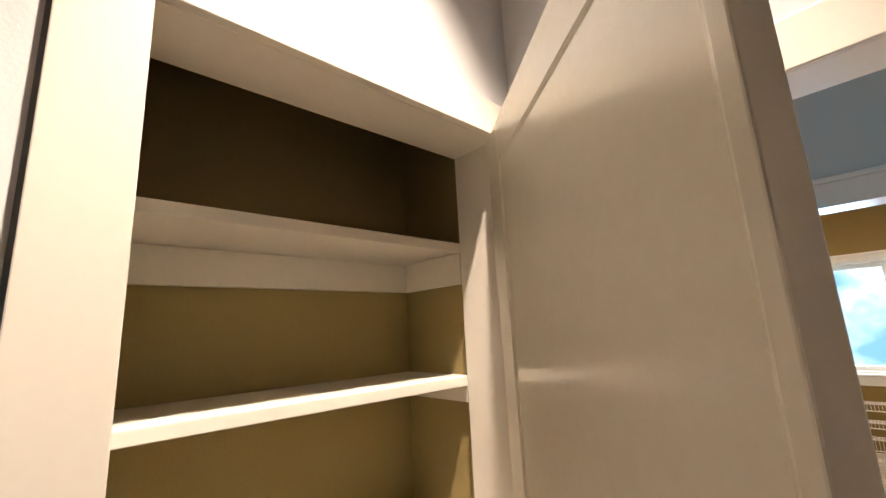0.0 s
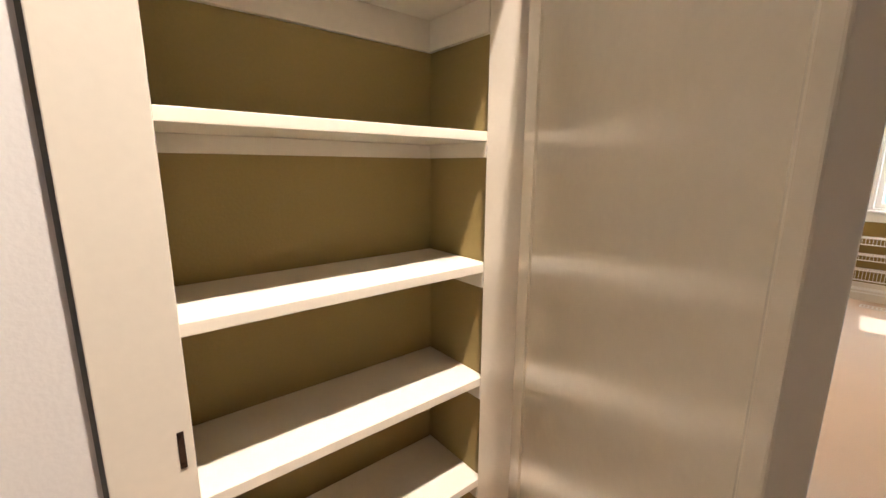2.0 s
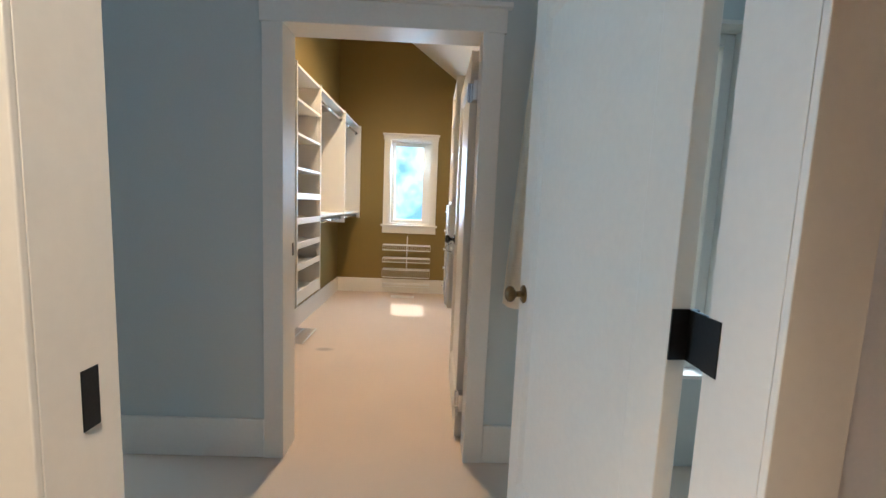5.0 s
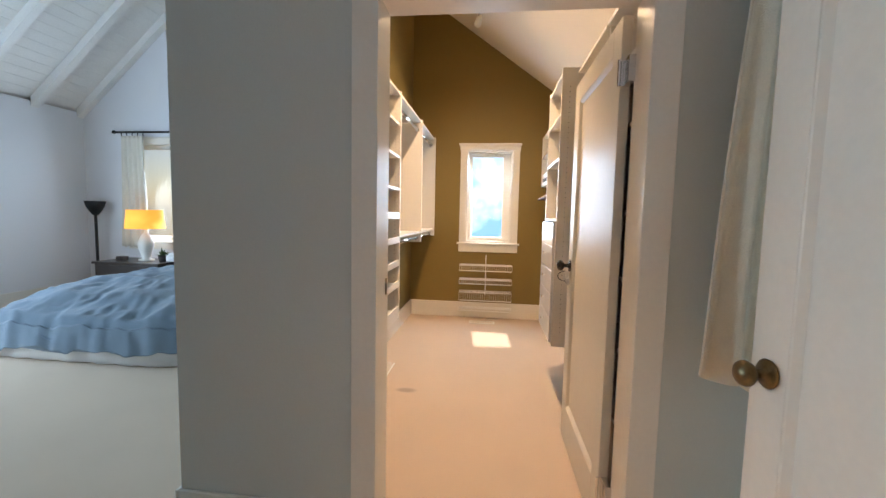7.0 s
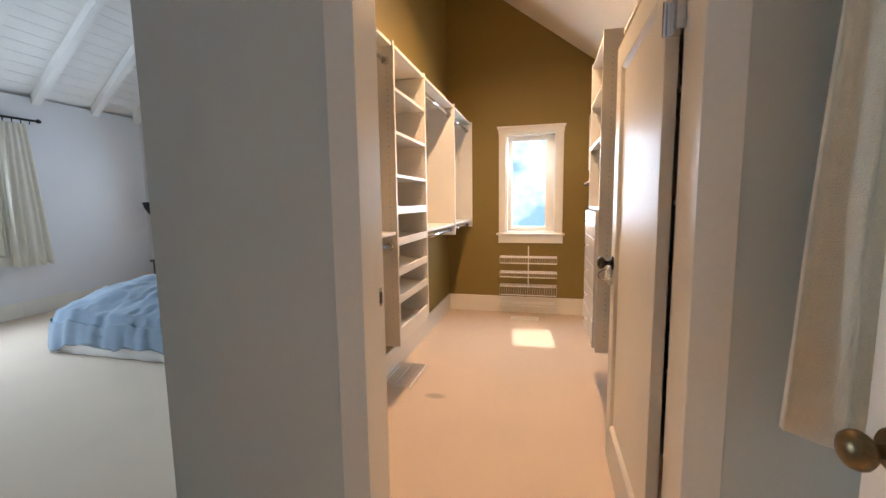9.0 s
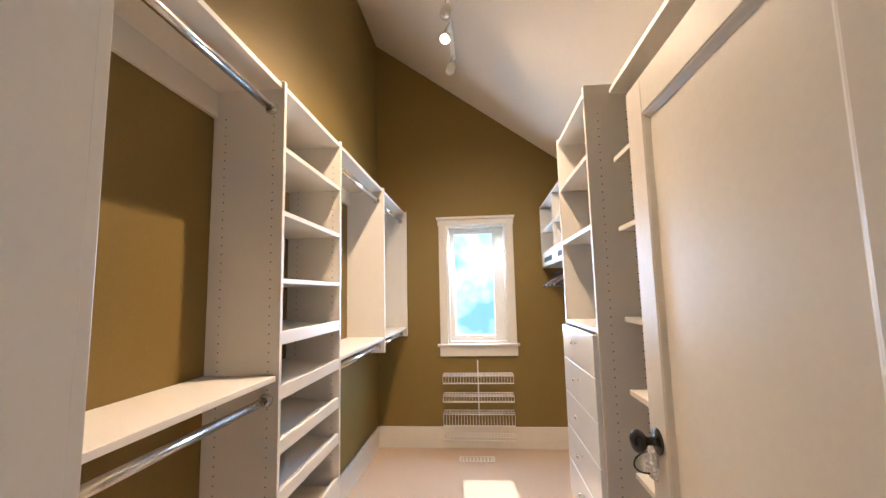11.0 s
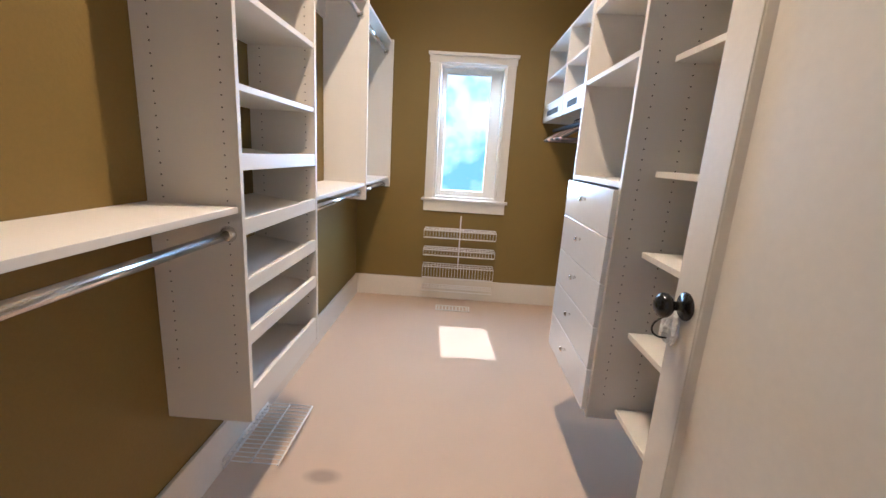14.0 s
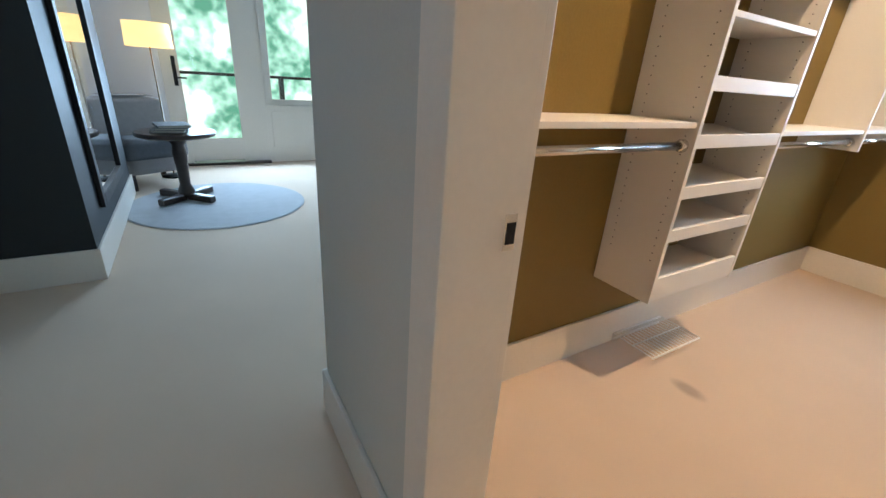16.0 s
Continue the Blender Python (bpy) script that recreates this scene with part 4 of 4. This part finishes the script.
# ---- bedroom ----
def soft_block(bm, x0, y0, z0, x1, y1, z1, r, n=26, amp=0.0, seed=0.0, flare=0.0, hem=0.0, dome=0.0, sub_rings=1, droop=0.0):
    """A padded block: rounded edges, wrinkled top, sides that flare and ripple towards the hem."""
    cx, cy, hx, hy = (x0 + x1) / 2, (y0 + y1) / 2, (x1 - x0) / 2, (y1 - y0) / 2
    rings = []
    levels = [(z0, 1.0), (z0 + (z1 - z0) * 0.3, 1.0), (z0 + (z1 - z0) * 0.6, 0.99), (z1 - r, 0.985), (z1 - r * 0.35, 1 - 0.25 * r / hx), (z1, 1 - r / hx),
              (z1 + 0.012 + dome * 0.35, 0.80 - 0.5 * dome), (z1 + 0.018 + dome * 0.65, 0.62 - 0.5 * dome), (z1 + 0.02 + dome * 0.9, 0.38), (z1 + 0.022 + dome, 0.1)]
    fine = []
    for (za, sa2), (zb, sb2) in zip(levels, levels[1:]):
        fine += [(za + (zb - za) * q / sub_rings, sa2 + (sb2 - sa2) * q / sub_rings) for q in range(sub_rings)]
    levels = fine + levels[-1:]
    m = n * 4
    for z, s in levels:
        ring = []
        low = max(0.0, (z1 - z) / (z1 - z0))
        for i in range(m):
            a = 2 * math.pi * i / m
            c, q = math.cos(a), math.sin(a)
            k = (abs(c) ** 7 + abs(q) ** 7) ** (-1 / 7)
            rip = 1 + low * (flare + hem * math.sin(31 * a + 2 * math.sin(5 * a)) + 0.5 * hem * math.sin(53 * a))
            x, y = cx + hx * s * k * c * rip, cy + hy * s * k * q * rip
            w = amp * (noise.noise(Vector((x * 3, y * 3, seed))) + 0.6 * noise.noise(Vector((x * 8, y * 8, seed + 5))) + 0.35 * (1 - 2 * abs(noise.noise(Vector((x * 11 + 2 * y, y * 9 - 3 * x, seed + 9))))))
            dz = droop * low * (noise.noise(Vector((2.2 * c + 7, 2.2 * q, seed))) + 0.5 * noise.noise(Vector((9 * c, 9 * q, seed + 3))))
            ring.append(bm.verts.new((x, y, z + dz + (w if s < 0.999 else 0.25 * w))))
        rings.append(ring)
    for a, b in zip(rings, rings[1:]):
        for i in range(m):
            bm.faces.new((a[i], a[(i + 1) % m], b[(i + 1) % m], b[i]))
    bm.faces.new(rings[0][::-1]), bm.faces.new(rings[-1])
    return bm


bed = thing("bed", pose(0, 0, 0), "wide bed with a rumpled blue linen cover and white skirt", "bed")
part("mattress", soft_block(bmesh.new(), 4.0, 2.62, 0.22, 6.28, 4.58, 0.40, 0.06), LINEN, bed, smooth=True)
part("bed_skirt", soft_block(bmesh.new(), 3.88, 2.56, 0.012, 6.30, 4.64, 0.30, 0.03, hem=0.010, flare=0.01), LINEN, bed, "white gathered bed skirt", smooth=True)
part("bed_cover", soft_block(bmesh.new(), 3.86, 2.53, 0.10, 6.1, 4.66, 0.43, 0.17, n=80, amp=0.045, seed=2.0, flare=0.03, hem=0.006, dome=0.16, sub_rings=6, droop=0.09), DUVET, bed, "rumpled blue linen bed cover", smooth=True)
part("headboard", boxes((6.31, 2.55, 0.0, 6.38, 4.62, 1.15), bevel=0.012), GREYWOOD, bed)
part("bed_leg", boxes((3.95, 4.5, 0, 4.02, 4.57, 0.2), bevel=0.004), DARKWOOD, bed)
for y in (3.1, 4.1):
    p = part("pillow", soft_block(bmesh.new(), 5.75, y - 0.35, 0.60, 6.25, y + 0.35, 0.72, 0.08, amp=0.01, seed=y), LINEN, None, smooth=True)
    tagged(p, "plump white pillow against the headboard", "pillow", "pillows on the bed")

ns = thing("nightstand", pose(6.05, 5.02, 0), "dark brown wooden nightstand with two drawers", "nightstand")
part("body", boxes((-0.25, -0.46, 0.08, 0.27, 0.46, 0.53), bevel=0.004), DARKWOOD, ns)
part("top", boxes((-0.28, -0.48, 0.53, 0.29, 0.48, 0.56), bevel=0.005), DARKWOOD, ns)
for z in (0.12, 0.33):
    d = part("drawer_front", boxes((-0.268, -0.43, z, -0.2505, 0.43, z + 0.185), bevel=0.003), DARKWOOD, ns)
    part("pull", boxes((-0.285, -0.06, z + 0.09, -0.2685, 0.06, z + 0.105), bevel=0.002), BLACKIRON, d)
for x, y in ((-0.22, -0.42), (-0.22, 0.42), (0.23, -0.42), (0.23, 0.42)):
    part("leg", boxes((x - 0.02, y - 0.02, 0, x + 0.02, y + 0.02, 0.08)), DARKWOOD, ns)

bl = thing("bedside_lamp", pose(6.05, 4.95, 0.56), "white bedside lamp with a glowing amber drum shade", "lamp")
part("base", lathe(bmesh.new(), ((0.09, 0), (0.09, 0.02), (0.05, 0.03), (0.07, 0.12), (0.10, 0.22), (0.06, 0.34), (0.02, 0.38), (0.012, 0.46))), PLATE, bl, smooth=True)
part("shade", lathe(bmesh.new(), ((0.235, 0.44), (0.232, 0.44), (0.205, 0.69), (0.208, 0.69)), None, 40), AMBER, bl, "glowing amber drum shade", smooth=True)
pl = thing("potted_plant", pose(5.95, 4.62, 0.56), "small green plant in a dark pot on the nightstand", "plant")
part("pot", lathe(bmesh.new(), ((0.04, 0), (0.055, 0.09), (0.05, 0.09), (0.04, 0.07))), POT, pl, smooth=True)
lv = bmesh.new()
random.seed(9)
for k in range(70):
    a, e, ln_ = random.uniform(0, 6.28), random.uniform(0.2, 1.4), random.uniform(0.05, 0.14)
    c = Vector((0, 0, 0.08))
    d = Vector((math.cos(a) * math.cos(e), math.sin(a) * math.cos(e), math.sin(e)))
    s = Vector((-math.sin(a), math.cos(a), 0)) * 0.012
    p, q = c + d * ln_ * 0.5, c + d * ln_ + Vector((0, 0, -0.01))
    vs = [lv.verts.new(v) for v in (c, p + s, q, p - s)]
    lv.faces.new(vs)
part("leaves", lv, LEAF, pl, "small green leaves")
bx = part("trinket_box", boxes((5.93, 5.2, 0.56, 6.03, 5.3, 0.62), bevel=0.006), DARKWOOD)
tagged(bx, "small dark wooden box on the nightstand", "box")

st = thing("torchiere", pose(6.22, 5.88, 0), "dark metal torchiere standing in the bedroom corner", "floor lamp")
part("base", lathe(bmesh.new(), ((0.13, 0), (0.13, 0.015), (0.03, 0.04), (0.014, 0.06))), BLACKIRON, st, smooth=True)
part("pole", tube(bmesh.new(), (0, 0, 0.05), (0, 0, 1.2), 0.019), BLACKIRON, st, smooth=True)
part("bowl", lathe(bmesh.new(), ((0.03, 1.16), (0.06, 1.20), (0.10, 1.27), (0.125, 1.36), (0.12, 1.36), (0.09, 1.28), (0.0, 1.24))), BLACKIRON, st, smooth=True)


def curtain(m, width, top, bottom, folds, label, lean=0.0, gather=0.8):
    root = thing("curtain", m, label, "curtain", "bedroom curtains")
    hanging_cloth("cloth", Matrix(), width, top, bottom, folds, 0.035, CURTAIN, "", "", gather=gather, parent=root, lean=lean)
    for k in range(folds):
        rg = bmesh.new()
        tube(rg, (width * 0.8 * (k / max(1, folds - 1) - 0.5), 0, top), (width * 0.8 * (k / max(1, folds - 1) - 0.5), 0, top + 0.05), 0.006, 6)
        part("curtain_ring", rg, BLACKIRON, root)
    return root


def curtain_rod(name, a, b, label):
    root = thing(name, Matrix(), label, "curtain rod")
    part("rod", tube(bmesh.new(), a, b, 0.014), BLACKIRON, root, smooth=True)
    for p in (a, b):
        part("finial", lathe(bmesh.new(), ((0.014, -0.02), (0.028, -0.01), (0.03, 0.0), (0.02, 0.02), (0.0, 0.03)), Matrix.Translation(p), 14), BLACKIRON, root, smooth=True)
    return root


curtain(pose(4.76, 6.09, 0), 0.42, 2.28, 0.62, 5, "cream curtain drawn aside at the bedroom window", 0.05, 0.6)
curtain_rod("curtain_rod", (3.5, 6.09, 2.33), (5.02, 6.09, 2.33), "dark metal curtain rod over the bedroom window")
curtain(pose(6.29, 5.32, 0, 0, 0, 90), 0.42, 2.28, 0.72, 5, "cream curtain lit by the bedside lamp")
curtain_rod("curtain_rod", (6.29, 5.60, 2.33), (6.29, 4.25, 2.33), "dark metal curtain rod behind the bedside lamp")

aw = thing("awning", pose(4.27, 6.75, 0), "orange canvas awning outside the bedroom window", "awning")
hanging_cloth("valance", Matrix(), 0.94, 2.15, 1.98, 6, 0.012, ORANGE, "", "", gather=1.0, parent=aw)
part("canvas", boxes((-0.48, -0.36, 2.152, 0.48, 0.02, 2.17), bevel=0.004), ORANGE, aw)

# sitting corner
rg = part("round_rug", lathe(bmesh.new(), ((0.0, 0.001), (0.73, 0.001), (0.745, 0.005), (0.73, 0.010), (0.0, 0.011)), pose(2.20, 4.42, 0), 64), RUG)
tagged(rg, "round blue-grey rug on the carpet", "rug")
tb = thing("pedestal_table", pose(1.94, 4.62, 0.011), "round black-brown pedestal table with four splayed feet", "table")
part("tabletop", lathe(bmesh.new(), ((0.0, 0.57), (0.27, 0.57), (0.31, 0.585), (0.315, 0.605), (0.31, 0.618), (0.0, 0.62)), None, 40), DARKWOOD, tb, smooth=False)
part("pedestal", lathe(bmesh.new(), ((0.075, 0.03), (0.07, 0.08), (0.045, 0.14), (0.05, 0.3), (0.06, 0.42), (0.05, 0.5), (0.10, 0.57))), DARKWOOD, tb, smooth=True)
for k in range(4):
    ft = boxes((0.03, -0.035, 0.0, 0.29, 0.035, 0.06), bevel=0.012)
    ft.transform(pose(0, 0, 0, 0, 0, 45 + 90 * k))
    part("foot", ft, DARKWOOD, tb)
for k, (w, h) in enumerate(((0.26, 0.02), (0.24, 0.018), (0.25, 0.022))):
    z = 0.634 + 0.0 + sum((0.02, 0.018, 0.022)[:k])
    bk = thing("book", pose(1.90 + 0.01 * k, 4.60, z, 0, 0, 8 * k - 6), "large flat book lying in a stack on the table", "book", "books on the pedestal table")
    part("cover", boxes((-w / 2, -0.15, 0.0, w / 2, 0.15, 0.003), (-w / 2, -0.15, h - 0.003, w / 2, 0.15, h), (-w / 2, -0.15, 0.003, -w / 2 + 0.003, 0.15, h - 0.003)), BOOKCLOTH, bk)
    part("pages", boxes((-w / 2 + 0.004, -0.145, 0.0031, w / 2 - 0.006, 0.145, h - 0.0031)), PAPER, bk)

ac = thing("armchair", pose(1.60, 5.42, 0, 0, 0, -62), "grey upholstered armchair beside the glazed door", "armchair")
part("seat", soft_block(bmesh.new(), -0.26, -0.30, 0.16, 0.32, 0.30, 0.44, 0.06), UPHOLSTERY, ac, smooth=True)
part("backrest", soft_block(bmesh.new(), -0.30, -0.32, 0.30, -0.10, 0.34, 0.84, 0.05), UPHOLSTERY, ac, smooth=True)
part("throw", soft_block(bmesh.new(), -0.12, -0.31, 0.30, 0.33, 0.31, 0.47, 0.04), BOOKCLOTH, ac, "dark seat cushion", smooth=True)
for x, y in ((-0.22, -0.25), (-0.22, 0.25), (0.27, -0.25), (0.27, 0.25)):
    part("leg", boxes((x - 0.02, y - 0.02, 0, x + 0.02, y + 0.02, 0.17)), DARKWOOD, ac)

fl = thing("floor_lamp", pose(1.82, 5.65, 0), "slim floor lamp with a glowing cream drum shade", "floor lamp")
part("base", lathe(bmesh.new(), ((0.12, 0), (0.12, 0.015), (0.02, 0.03))), BLACKIRON, fl, smooth=True)
part("pole", tube(bmesh.new(), (0, 0, 0.02), (0, 0, 1.42), 0.007), BRASS, fl, smooth=True)
part("shade", lathe(bmesh.new(), ((0.208, 1.31), (0.205, 1.31), (0.195, 1.53), (0.198, 1.53)), None, 40), SHADE, fl, "glowing cream drum shade", smooth=True)

mr = thing("wall_mirror", pose(1.5, 3.9, 0), "large black-framed mirror on the slate wall", "mirror")
part("glass", boxes((0.002, -0.45, 0.40, 0.012, 0.45, 1.75)), MIRROR, mr, "mirror glass")
part("mirror_frame", boxes((0.002, -0.52, 0.33, 0.03, -0.45, 1.82), (0.002, 0.45, 0.33, 0.03, 0.52, 1.82), (0.002, -0.45, 0.33, 0.03, 0.45, 0.40), (0.002, -0.45, 1.75, 0.03, 0.45, 1.82), bevel=0.004), BLACKIRON, mr)
